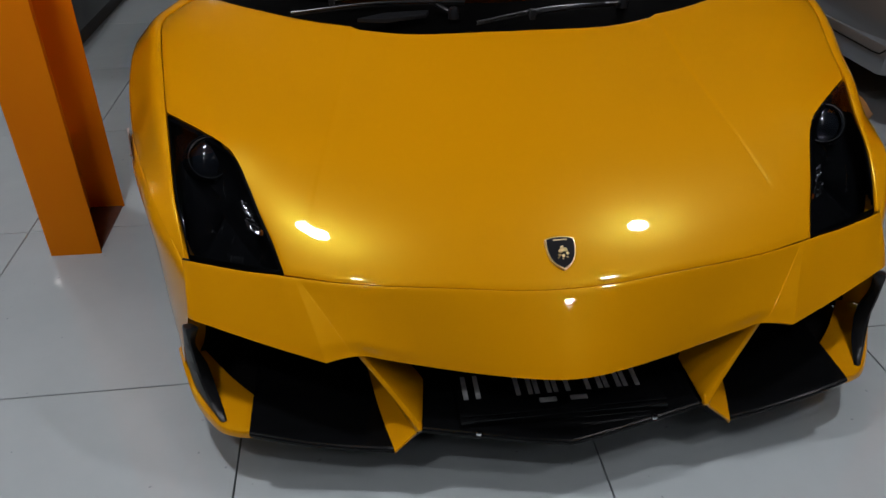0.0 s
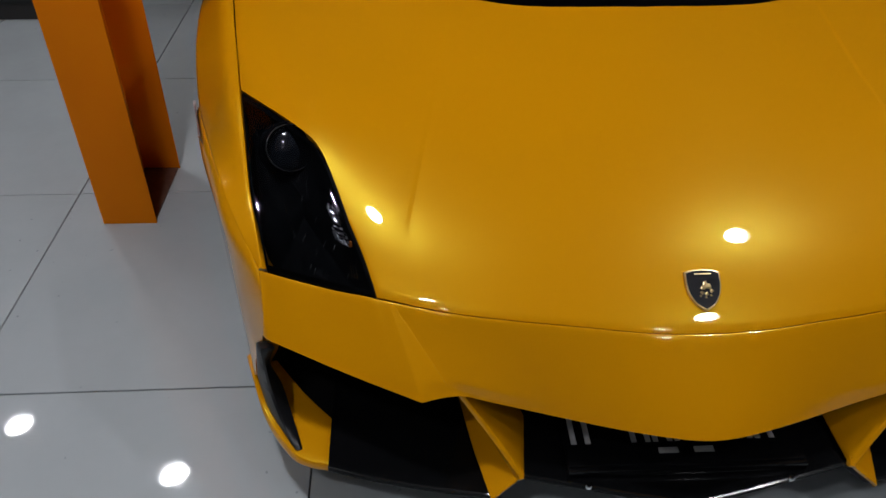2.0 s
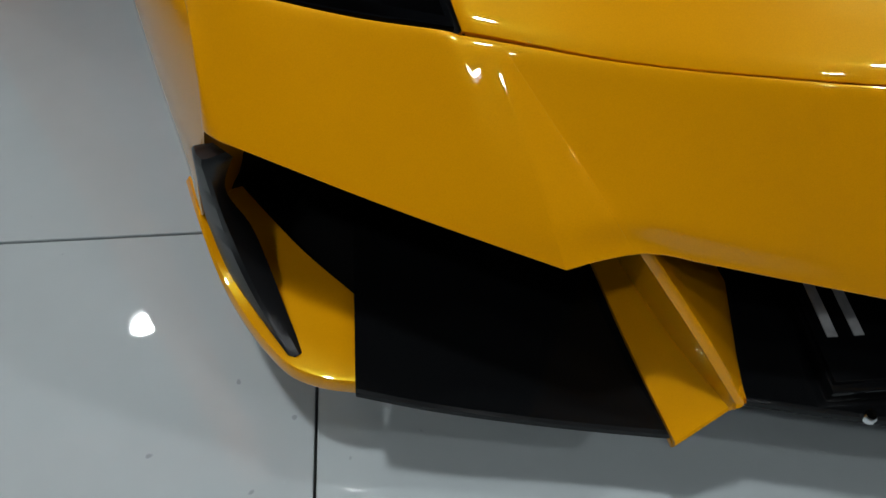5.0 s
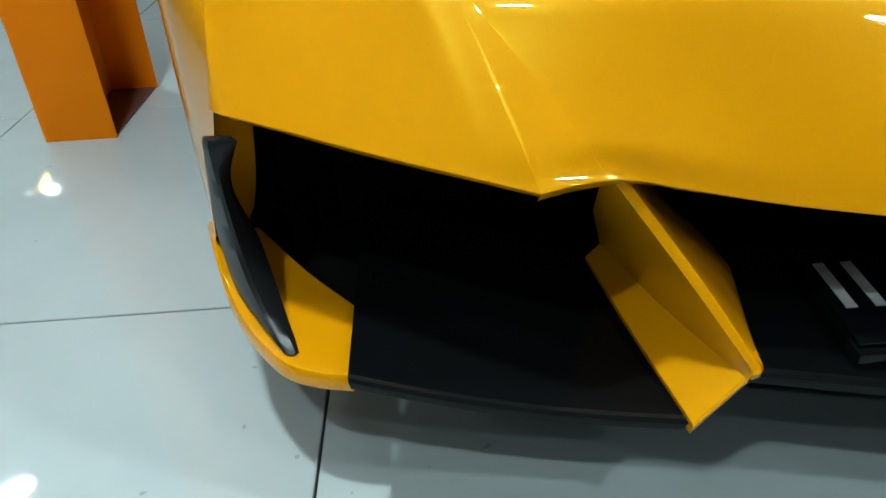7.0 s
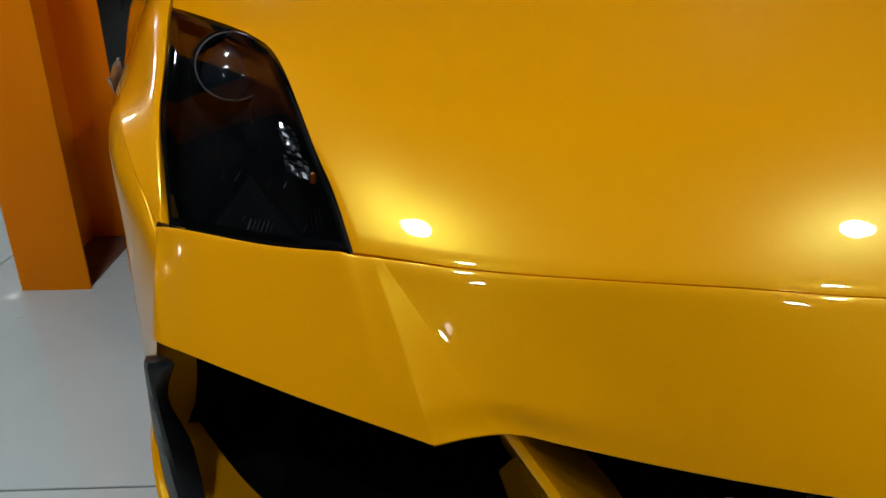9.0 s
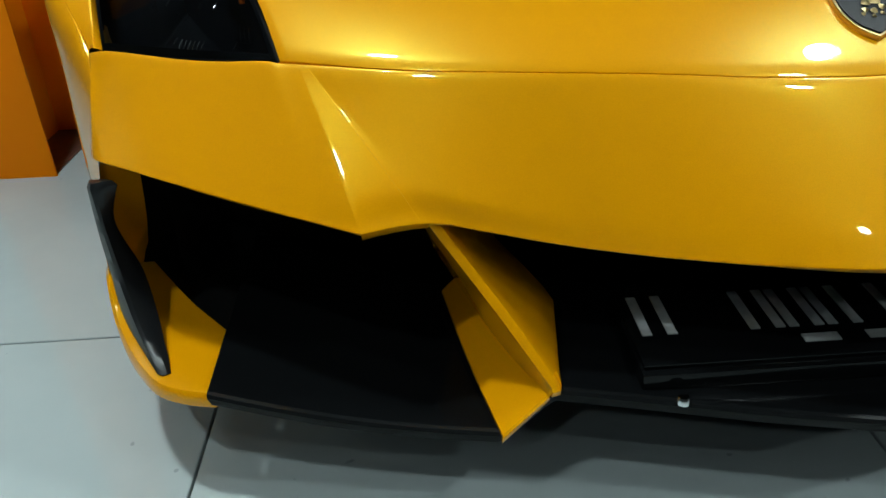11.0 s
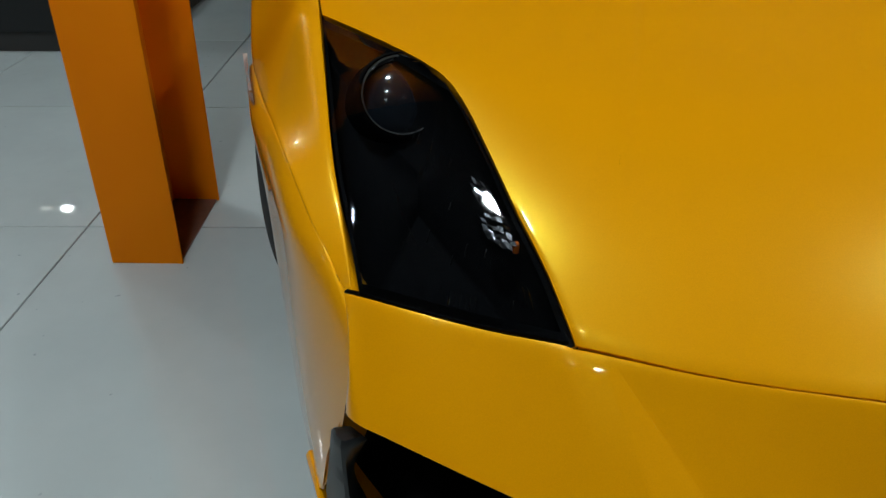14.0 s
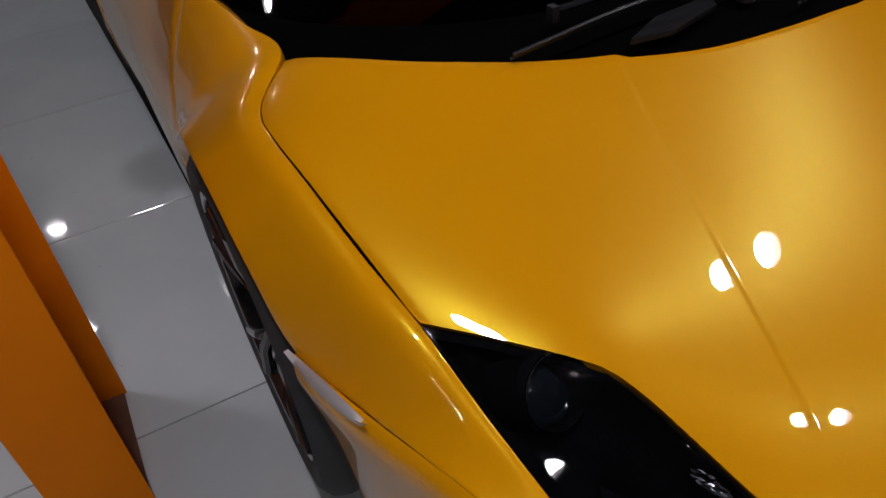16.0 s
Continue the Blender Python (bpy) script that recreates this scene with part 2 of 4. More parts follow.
def tube(points, radius, steps=8):
    """A round bar along the points."""
    bm = bmesh.new()
    rings = []
    pts = [Vector(p) for p in points]
    for i, p in enumerate(pts):
        d = (pts[min(i + 1, len(pts) - 1)] - pts[max(i - 1, 0)]).normalized()
        a = d.orthogonal().normalized()
        b = d.cross(a)
        rings.append([bm.verts.new(p + radius * (math.cos(t) * a + math.sin(t) * b)) for t in (2 * math.pi * k / steps for k in range(steps))])
    for p, q in zip(rings[:-1], rings[1:]):
        for k in range(steps):
            bm.faces.new([p[k], p[(k + 1) % steps], q[(k + 1) % steps], q[k]])
    bm.faces.new(rings[0][::-1])
    bm.faces.new(rings[-1])
    bmesh.ops.recalc_face_normals(bm, faces=bm.faces)
    return bm


# ---------------------------------------------------------------- the hall
TILE_SIZE, TILE_X, TILE_Y = 0.8, -0.70, 1.77
X0, X1, Y0, Y1 = -7.0, 7.0, -4.0, 10.5
floor = tagged(part("floor", box((X1 - X0, Y1 - Y0, 0.1), ((X0 + X1) / 2, (Y0 + Y1) / 2, -0.062)), GROUT, None, "", False),
               "pale grey polished porcelain tile floor with thin dark joints", "floor", kind="structure")
ceiling = tagged(part("ceiling", box((X1 - X0, Y1 - Y0, 0.12), ((X0 + X1) / 2, (Y0 + Y1) / 2, CEILING + 0.06)), PLASTER, None, "", False),
                 "plain dark grey painted ceiling with round downlights", "ceiling", kind="structure")
for name, size, at in (("wall_north", (X1 - X0 + 0.4, 0.2, CEILING), ((X0 + X1) / 2, Y1 + 0.1, CEILING / 2)),
                       ("wall_south", (X1 - X0 + 0.4, 0.2, CEILING), ((X0 + X1) / 2, Y0 - 0.1, CEILING / 2)),
                       ("wall_west", (0.2, Y1 - Y0, CEILING), (X0 - 0.1, (Y0 + Y1) / 2, CEILING / 2)),
                       ("wall_east", (0.2, Y1 - Y0, CEILING), (X1 + 0.1, (Y0 + Y1) / 2, CEILING / 2))):
    tagged(part(name, box(size, at), WALL, None, "", False), "plain grey painted showroom wall", "wall", kind="structure")


def downlight(x, y, glow, d=0.18):
    lamp = thing("downlight", "round ceiling downlight with an added black cut-off can, " + ("glowing faintly" if glow is DIM else "switched on"), "lamp", "ceiling downlights")
    r = d / 2
    # the can is added, unseen, to cut off light at wide angles
    part("can", lathe([(r, 0.0), (r, -0.06), (r + 0.004, -0.063), (r + 0.010, -0.060), (r + 0.010, 0.0)], 40), BAFFLE, lamp, "black cylinder added to narrow the light")
    part("diffuser", lathe([(0.0005, -0.012), (r * 0.6, -0.010), (r - 0.001, -0.004)], 40), glow, lamp, "glowing round diffuser")
    lamp.location = (x, y, CEILING - 0.001)
    return lamp


# the lamp at (1.7, 5.3) is added to keep the right side lit
for x, y, glow in ((-1.90, 7.98, LIT), (-4.64, 7.98, LIT), (-1.87, 6.42, LIT), (-3.34, 6.46, DIM), (-3.18, 3.96, LIT), (-2.03, 3.52, LIT), (1.2, 6.4, LIT), (1.7, 5.3, LIT),
                  (-1.07, 1.56, BRIGHT), (1.19, 1.56, STRONG), (-1.22, 0.20, WEAK), (1.07, 0.32, WEAK), (-4.9, 0.5, LIT), (-4.86, 7.95, DIM), (-1.55, -1.22, FAINT), (0.90, -0.94, FAINT)):
    downlight(x, y, glow)


panel = thing("ceiling_light_panel", "small warm yellow triangular light panel on the ceiling", "lamp")
part("glow_face", slab([(-0.10, 0.34, 0), (0.14, -0.12, 0), (-0.03, -0.16, 0)], 0.012), WARM, panel, "glowing warm face")
part("frame", slab([(-0.12, 0.41, 0.003), (0.17, -0.13, 0.003), (-0.05, -0.19, 0.003)], 0.008), BAFFLE, panel)
panel.location = (-4.81, 8.17, CEILING - 0.004)


LINTEL = 2.46


def pillar(x, y, s=1):
    """An orange channel-section post: closed front and back, the face towards the car hollowed."""
    post = thing("orange_pillar", "tall orange painted steel channel pillar standing on the tiled floor", "pillar", "arch pillars")
    w, d, h = 0.152, 0.305, LINTEL
    part("front_flange", box((w, 0.006, h), (0, -d / 2 + 0.003, h / 2), 0.0015), ORANGE, post)
    part("rear_flange", box((w, 0.006, h), (0, d / 2 - 0.003, h / 2), 0.0015), ORANGE, post)
    part("web", box((0.006, d - 0.012, h), (w / 2 - 0.115, 0, h / 2)), ORANGE, post)
    # dark brown plate fills the hollow at floor level
    part("foot_plate", box((w - 0.01, d - 0.012, 0.004), (0, 0, 0.002)), FOOT_BROWN, post, "dark brown foot plate")
    part("side_panel", box((0.006, d - 0.012, h), (-w / 2 + 0.003, 0, h / 2)), ORANGE, post)
    post.location, post.rotation_euler, post.scale = (x, y, 0), (0, radians(1.0 * (s > 0)), 0), (s, 1, 1)
    return post


pillar(-1.302, 2.561)



def lintel(x0, x1, y):
    b = thing("orange_lintel", "orange painted steel lintel resting on the pillars of a display arch", "beam")
    long, mid = x1 - x0, (x0 + x1) / 2
    part("lower_face", box((long, 0.293, 0.006), (mid, 0, 0.003)), ORANGE, b)
    part("upper_face", box((long, 0.293, 0.006), (mid, 0, 0.302)), ORANGE, b)
    part("front_face", box((long, 0.006, 0.305), (mid, -0.1495, 0.1525), 0.0015), ORANGE, b)
    part("rear_face", box((long, 0.006, 0.305), (mid, 0.1495, 0.1525), 0.0015), ORANGE, b)
    for x in (x0 + 0.003, x1 - 0.003):
        part("end_cap", box((0.006, 0.293, 0.293), (x, 0, 0.1525)), ORANGE, b)
    b.location = (0, y, LINTEL + 0.004)


lintel(-3.60, 2.20, 2.561)
pillar(2.12, 2.561, -1)

counter = thing("black_counter", "low black laminate display counter on a grey plinth", "counter")
part("body", box((1.9, 1.9, 0.62), (0, 0, 0.39), 0.012), BLACK_PANEL, counter)
part("plinth", box((1.86, 1.86, 0.08), (0, 0, 0.04)), GROUT, counter)
counter.location = (-2.82, 4.93, 0)


# ---------------------------------------------------------------- the yellow sports car
car = thing("sports_car", "low pearl-yellow sports car with a black splitter parked on the tiles", "car")
AXLE, REAR_AXLE = 2.40, 4.96
HOOD = (0.5917, 0.4163, -0.0811, 0.9496, -0.9962, -0.1677, -0.5052, -0.6545, 1.4953, -0.8293, 0.3051, 3.2287, -0.7265, -5.7018, 2.8161, -0.4463, -2.5519, 2.9141)
SWELLS = ((0.62, 1.72, 0.16, 0.0113), (0.7, 1.9, 0.16, 0.0059), (0.56, 1.6, 0.14, 0.0046), (0.8, 2.15, 0.2, -0.0342), (0.45, 1.75, 0.2, 0.0017), (0.68, 1.84, 0.09, 0.0112), (0.445, 1.87, 0.13, 0.0036))


def unit(a):
    return min(1.0, max(0.0, a))


def ease(a):
    a = unit(a)
    return a * a * (3 - 2 * a)


def crease_x(y):
    """Where the fold on either side of the bonnet runs."""
    return 0.395 + 0.21 * (2.122 - y)


def hood_z(x, y):
    """The height of the bonnet: one smooth crown with soft swells."""
    v, q = y - 1.75, x * x
    powers = [(a, b) for a in range(4) for b in range(5) if a < 3 or b < 3]
    z = sum(c * q**a * v**b for c, (a, b) in zip(HOOD, powers))
    fold = math.exp(-math.hypot(abs(x) - crease_x(y), 0.004) / 0.042)
    z += fold * (-0.0011 * ease((y - 1.5) / 0.12) - 0.0007 * ease((y - 1.62) / 0.2) + 0.0012 * ease((y - 1.86) / 0.2))
    return z + sum(c * math.exp(-((abs(x) - a)**2 + (y - b)**2) / (r * r)) for a, b, r, c in SWELLS)


def crease_step(x, y):
    """The middle panel lies a little lower than its sides, behind a crisp fold."""
    return 0.0009 * (ease((abs(x) - crease_x(y)) / 0.011 + 0.5) - 0.5) * ease((y - 1.60) / 0.12) * math.exp(-max(0.0, abs(abs(x) - crease_x(y)) - 0.005) / 0.05)


# corner points of the front, on the car's half with x > 0
NU, NV = 48, 48
ROLL = 0.0014
CORNER = Vector((0.757, 1.642, 0.452)), Vector((0.755, 1.592, 0.361)), Vector((0.793, 1.618, 0.205))


def bonnet():
    front = curve([(0, 1.4678, 0), (0.05, 1.4688, 0), (0.1, 1.4718, 0), (0.2, 1.4838, 0), (0.31, 1.4998, 0), (0.44, 1.5268, 0), (0.545, 1.5598, 0)], NU)
    side = curve([(0.545, 1.5598, 0), (0.567, 1.62, 0), (0.589, 1.67, 0), (0.618, 1.745, 0), (0.637, 1.79, 0), (0.657, 1.825, 0), (0.70, 1.868, 0),
                  (0.75, 1.917, 0), (0.811, 1.974, 0), (0.826, 2.066, 0), (0.846, 2.193, 0), (0.856, 2.27, 0), (0.856, 2.315, 0), (0.846, 2.343, 0), (0.822, 2.37, 0),
                  (0.787, 2.403, 0)], NV, (8,))
    rear = curve([(0, 2.100, 0), (0.147, 2.108, 0), (0.29, 2.13, 0), (0.40, 2.163, 0), (0.5, 2.198, 0), (0.6, 2.244, 0), (0.69, 2.297, 0), (0.75, 2.351, 0), (0.787, 2.403, 0)], NU)
    mid = curve([(0, 1.4678, 0), (0, 1.7, 0), (0, 2.100, 0)], NV)
    rows = coons(front, rear, mid, side)
    # a column of the patch follows the crease on either side of the bonnet
    k0 = NU // 2
    for r in rows:
        xk, xe = r[k0].x, r[-1].x
        w = min(1.0, max(0.0, (r[k0].y - 1.5) / 0.15))
        to = xk + w * (crease_x(r[k0].y) - xk)
        for i, p in enumerate(r):
            p.x = p.x * to / xk if i <= k0 else to + (p.x - xk) * (xe - to) / (xe - xk)
    for p in rows[-1][:k0]:
        p.y -= 0.006
    # narrow columns keep the crease crisp
    for r in rows:
        c, a, b = r[k0], r[k0 - 1], r[k0 + 1]
        near = [c.lerp(a, d / (c - a).length) for d in (0.009, 0.006, 0.0045, 0.003, 0.0015)]
        r[k0:k0 + 1] = near + [c] + [c.lerp(b, d / (c - b).length) for d in (0.0015, 0.003, 0.0045, 0.006, 0.009)]
    for r in rows:
        for p in r:
            p.z = hood_z(p.x, p.y) + crease_step(p.x, p.y)
    both = [[Vector((-p.x, p.y, p.z)) for p in r[:0:-1]] + r for r in rows]
    part("bonnet", grid(rolled(both, (0, -0.4, 1), (1, 1, 1, 1), 0.014, 0.0014), (0, 0, 1)), PAINT, car)
    under = [[p - Vector((0, 0, 0.03)) for p in r] for r in both]
    part("bonnet_liner", grid(under, (0, 0, -1)), BLACK_DEEP, car)


bonnet()


# the nose: a band between the bonnet's front edge and the sharp lower lip
LIP_MAIN = [(0, 1.340, 0.315), (0.02, 1.342, 0.3145), (0.06, 1.353, 0.311), (0.13, 1.374, 0.308), (0.30, 1.424, 0.313), (0.37, 1.4368, 0.3250), (0.412, 1.4436, 0.3321), (0.44, 1.4407, 0.3325),
            (0.475, 1.434, 0.330), (0.60, 1.488, 0.347), (0.72, 1.545, 0.364), (0.740, 1.5555, 0.3660), (0.751, 1.567, 0.3655), (0.755, 1.592, 0.361)]


def along(points, x):
    """The point of a line at that x."""
    for p, q in zip(points[:-1], points[1:]):
        if q[0] >= x:
            return Vector(p).lerp(Vector(q), (x - p[0]) / (q[0] - p[0]))
    return Vector(points[-1])


def nose():
    lip = [tuple(p) for p in curve(LIP_MAIN, 160, (8,))]
    top = [tuple(p) for p in curve([(0, 1.464, 0.4405), (0.05, 1.465, 0.4405), (0.1, 1.468, 0.4405), (0.2, 1.480, 0.441), (0.31, 1.496, 0.442), (0.44, 1.523, 0.444), (0.545, 1.555, 0.447)], 60)]
    top += [tuple(p) for p in curve([(0.547, 1.555, 0.449), (0.65, 1.594, 0.4525), (0.745, 1.633, 0.455), (0.757, 1.642, 0.452)], 24)]
    for k, (x, y, z) in enumerate(top):
        w = ease((x - 0.545) / 0.10)
        top[k] = (x, y, (hood_z(min(x, 0.545), min(y + 0.004, 1.5615)) - 0.0015) * (1 - w) + z * w)
    pairs = ((0, 0), (0.30, 0.25), (0.45, 0.364), (0.513, 0.411), (0.519, 0.417), (0.5205, 0.421), (0.5275, 0.471), (0.529, 0.475), (0.535, 0.483), (0.60, 0.57), (0.733, 0.729), (0.757, 0.755))
    cols = []
    for (a, b), (c, d) in zip(pairs[:-1], pairs[1:]):
        for k in range(10):
            cols.append((a + (c - a) * k / 10, b + (d - b) * k / 10))
    cols.append(pairs[-1])
    made = []
    for xt, xl in cols:
        a, b = along(top, math.hypot(xt, 0.03) if xt < 0.5 else xt), along(lip, math.hypot(xl, 0.05) if xl < 0.4 else xl)
        a.x, b.x = xt, xl
        side = unit((xt - 0.734) / 0.023)
        n = Vector((0.5 * side, -0.72, 0.69 - 0.2 * side)).normalized()
        col = []
        # a rounded upper edge, then a flat face down to the lip; at the corner it meets the flank's curve
        for k in range(33):
            r = 0.5 - 0.5 * math.cos(math.pi * k / 32)
            hollow = ROLL * (1 - math.exp(-r / 0.03)) * (1 - r)
            # a flat panel that curls under towards the lip, most of all beside the facet
            near = math.exp(-((xt - 0.5) / 0.12)**2) if xt < 0.52 else unit((0.529 - xt) / 0.008)
            full = 0.001 + 0.006 * near if xt < 0.52 else 0.0035 * math.exp(-(xt - 0.529) / 0.03) + 0.0035 * near if xt < 0.529 else 0.0035 * math.exp(-(xt - 0.529) / 0.03)
            hollow += full * r * (1 - ease((r - 0.80) / 0.20)) + 0.0022 * near * 4 * r * (1 - r)
            hollow -= 0.001 * ease(r / 0.2) * ease((1 - r) / 0.1) * (unit((xt - 0.40) / 0.12)**2 if xt < 0.52 else near)
            h = r / 2
            bow = CORNER[0] * (1 - h) * (1 - 2 * h) + CORNER[1] * 4 * h * (1 - h) + CORNER[2] * h * (2 * h - 1) - CORNER[0].lerp(CORNER[1], r)
            col.append(a.lerp(b, r) + n * hollow * (1 - side) + bow * side**2)
        made.append(col)
    half = [list(r) for r in zip(*made)]
    both = [[Vector((-p.x, p.y, p.z)) for p in r[:0:-1]] + r for r in half]
    bumper = part("front_bumper", grid(rolled(both, (0, -0.7, 0.7), (1, 1, 0, 0), 0.02, 0.0014), (0, -1, 0.5)), PAINT, car)
    for s in (1, -1):
        # the bumper's flank, from the corner back to the wheel arch
        t = curve([(0.757, 1.642, 0.452), (0.769, 1.661, 0.470), (0.797, 1.711, 0.500), (0.827, 1.773, 0.529), (0.847, 1.825, 0.536), (0.884, 1.93, 0.534), (0.908, 2.0, 0.536), (0.934, 2.098, 0.541)], 30)
        m = curve([(0.755, 1.592, 0.361), (0.773, 1.62, 0.362), (0.801, 1.665, 0.362), (0.853, 1.80, 0.36), (0.891, 1.92, 0.355), (0.917, 2.055, 0.35)], 30)
        low = curve([(0.793, 1.618, 0.205), (0.804, 1.64, 0.185), (0.822, 1.70, 0.172), (0.868, 1.85, 0.165), (0.906, 2.09, 0.165)], 30)
        rows = []
        for k in range(25):
            r = (k / 24)**1.6
            row = []
            for i in range(31):
                p = t[i] * (1 - r) * (1 - 2 * r) + m[i] * 4 * r * (1 - r) + low[i] * r * (2 * r - 1)
                # a rounded shoulder just below the seam
                p.x += 0.013 * ease(i / 8) * (r / 0.09) * math.exp(1 - r / 0.09)
                row.append(p)
            rows.append(row)
        flank = part("bumper_flank", grid(rolled(flip(rows, s), (s, -0.3, 0), (1, 0, 0, 1), 0.012), (s, 0, 0)), PAINT, bumper)
        # the inner cheek of the side intake
        cheek = coons(curve([(0.794, 1.620, 0.205), (0.775, 1.69, 0.170)], 6), curve([(0.752, 1.590, 0.358), (0.728, 1.626, 0.350)], 6),
                      curve([(0.794, 1.620, 0.205), (0.780, 1.604, 0.28), (0.752, 1.590, 0.358)], 8), curve([(0.775, 1.69, 0.170), (0.748, 1.655, 0.25), (0.728, 1.626, 0.350)], 8))
        part("intake_cheek", grid(flip(cheek, s), (-s, -1, 0)), PAINT, bumper)


nose()


def intake():
    """The black mesh hollow behind the nose, across the whole width."""
    rows = []
    for k in range(31):
        x = -0.726 + 1.452 * k / 30
        lip = along(LIP_MAIN, math.hypot(x, 0.05))
        rows.append([Vector((x, lip.y + 0.012, lip.z + 0.004)), Vector((x, lip.y + 0.05, lip.z + 0.022)), Vector((x, 1.68, 0.39))]
                    + [Vector((x, 1.745 - (0.07 if abs(x) > 0.72 else 0), z)) for z in (0.36, 0.30, 0.22, 0.14)])
    part("intake_mesh", grid(rows, (0, -1, 0)), BLACK_DEEP, car)
    for s in (1, -1):
        wall = [[Vector((0.737, 1.624, 0.375)), Vector((0.70, 1.73, 0.37))], [Vector((0.737, 1.627, 0.345)), Vector((0.70, 1.745, 0.33))],
                [Vector((0.757, 1.654, 0.25)), Vector((0.70, 1.747, 0.25))], [Vector((0.787, 1.688, 0.15)), Vector((0.70, 1.745, 0.13))]]
        part("intake_wall", grid(flip(wall, s), (-s, -1, 0)), BLACK_DEEP, car)


intake()


def splitter():
    """The black lower plate: two outer blades and a pointed middle."""
    blade = thing("splitter", "", "")
    blade.parent = car
    edge = [(0, 1.330, 0.160), (0.10, 1.350, 0.161), (0.183, 1.367, 0.165), (0.300, 1.394, 0.168), (0.352, 1.380, 0.130), (0.43, 1.393, 0.131), (0.505, 1.405, 0.137), (0.58, 1.416, 0.150), (0.645, 1.430, 0.160)]
    fine = curve(edge, 64, (3, 4))
    rows = []
    for d, dz, round_in in ((0.05, -0.030, 0), (0.016, -0.026, 0), (0.008, -0.020, 0), (0.0, -0.005, 0), (0.002, -0.001, 0), (0.006, 0.0, 0), (0.10, 0.004, 0), (0.34, 0.012, 0)):
        row = []
        for p in fine:
            row.append(Vector((p.x, p.y + d, p.z + dz)))
        rows.append([Vector((-p.x, p.y, p.z)) for p in row[:0:-1]] + row)
    part("plate", grid(rows[5:], (0, -0.3, 1)), BLACK_SATIN, blade, "satin black splitter plate")
    part("front_edge", grid(rows[3:6], (0, -1, 1)), EDGE_BLACK, blade, "polished rounded black edge")
    part("lower_edge", grid(rows[:4], (0, -1, -0.3)), BLACK_DEEP, blade)
    deep = [[Vector((x, y, 0.132)) for x in np.linspace(-w, w, 9)] for y, w in ((1.50, 0.66), (1.56, 0.67), (1.66, 0.76), (1.75, 0.80), (2.0, 0.80))]
    part("underside", grid(deep, (0, 0, -1)), BLACK_DEEP, blade)
    for s in (1, -1):
        part("bolt", lathe([(0.0005, 0.004), (0.005, 0.004), (0.0065, 0.002), (0.0065, -0.004)], 16, "Z"), CHROME, blade, "small bright bolt").location = (s * 0.183, 1.371, 0.166)


splitter()


def winglets():
    for s in (1, -1):
        outer = curve([(0.644, 1.449, 0.144), (0.675, 1.455, 0.145), (0.708, 1.470, 0.146), (0.733, 1.497, 0.147), (0.759, 1.534, 0.150), (0.782, 1.575, 0.163), (0.800, 1.62, 0.190), (0.828, 1.70, 0.178)], 36)
        inner = curve([(0.645, 1.550, 0.147), (0.700, 1.605, 0.158), (0.745, 1.66, 0.168), (0.775, 1.70, 0.172), (0.79, 1.72, 0.172)], 36)
        rows = []
        for d, dz in ((0.012, -0.020), (0.003, -0.020), (-0.001, -0.017), (-0.001, -0.006), (0.003, -0.001), (0.008, 0.0)):
            rows.append([p + (q - p).normalized() * d + Vector((0, 0, dz)) for p, q in zip(outer, inner)])
        for f in (0.35, 0.7, 1.0):
            rows.append([p.lerp(q, f) for p, q in zip(outer, inner)])
        rows.append([q + Vector((0, 0, -0.022)) for q in inner])
        wing = part("winglet", grid(flip(rows, s), (0, -0.2, 1)), PAINT, car, "yellow bumper corner blade")
        end = [[outer[0] + Vector((0, 0, -0.018)), inner[0] + Vector((0, 0, -0.018))], [outer[0], inner[0]]]
        part("end_face", grid(flip(end, s), (-s, 0, 0)), PAINT, wing)
        # canard: a black blade that bridges the intake's outer end
        out = curve([(0.771, 1.585, 0.330), (0.779, 1.592, 0.27), (0.790, 1.614, 0.205), (0.772, 1.575, 0.166), (0.745, 1.535, 0.152), (0.724, 1.507, 0.149), (0.712, 1.489, 0.147)], 28, (2,))
        top = curve([(0.756, 1.557, 0.335), (0.755, 1.556, 0.29), (0.750, 1.550, 0.215), (0.738, 1.530, 0.186), (0.722, 1.505, 0.165), (0.713, 1.492, 0.156), (0.704, 1.481, 0.150)], 28)
        inn = curve([(0.733, 1.567, 0.335), (0.748, 1.572, 0.297), (0.737, 1.583, 0.215), (0.722, 1.552, 0.175), (0.711, 1.523, 0.160), (0.703, 1.503, 0.153), (0.697, 1.485, 0.147)], 28)
        rows = [[o.lerp(p, 0.5) + Vector((0.0, 0.016, -0.006)) for o, p in zip(out, inn)], out, [o.lerp(p, 0.5) + Vector((0.002, -0.003, 0.001)) for o, p in zip(out, top)], [o.lerp(p, 0.9) + Vector((0.001, -0.001, 0)) for o, p in zip(out, top)],
                [p.lerp(q, 0.1) for p, q in zip(top, inn)], [p.lerp(q, 0.55) + Vector((-0.001, -0.002, 0.002)) for p, q in zip(top, inn)], inn]
        rows.append(rows[0])
        caps = [sum((q[k] for q in rows[:-1]), Vector()) / 7 + off for k, off in ((0, Vector((0, 0, 0.006))), (-1, Vector((-0.001, -0.006, 0))))]
        rows = [[caps[0], q[0].lerp(caps[0], 0.62) + Vector((0, 0, 0.0015)), q[0].lerp(caps[0], 0.22) + Vector((0, 0, 0.0028))] + [q[0] - Vector((0, 0, 0.0015))] + q[1:] + [caps[1]] for q in rows]
        part("canard", grid(flip(rows, s), (0, -1, 0.5)), BLACK_PLASTIC, car, "matt black canard blade")


winglets()


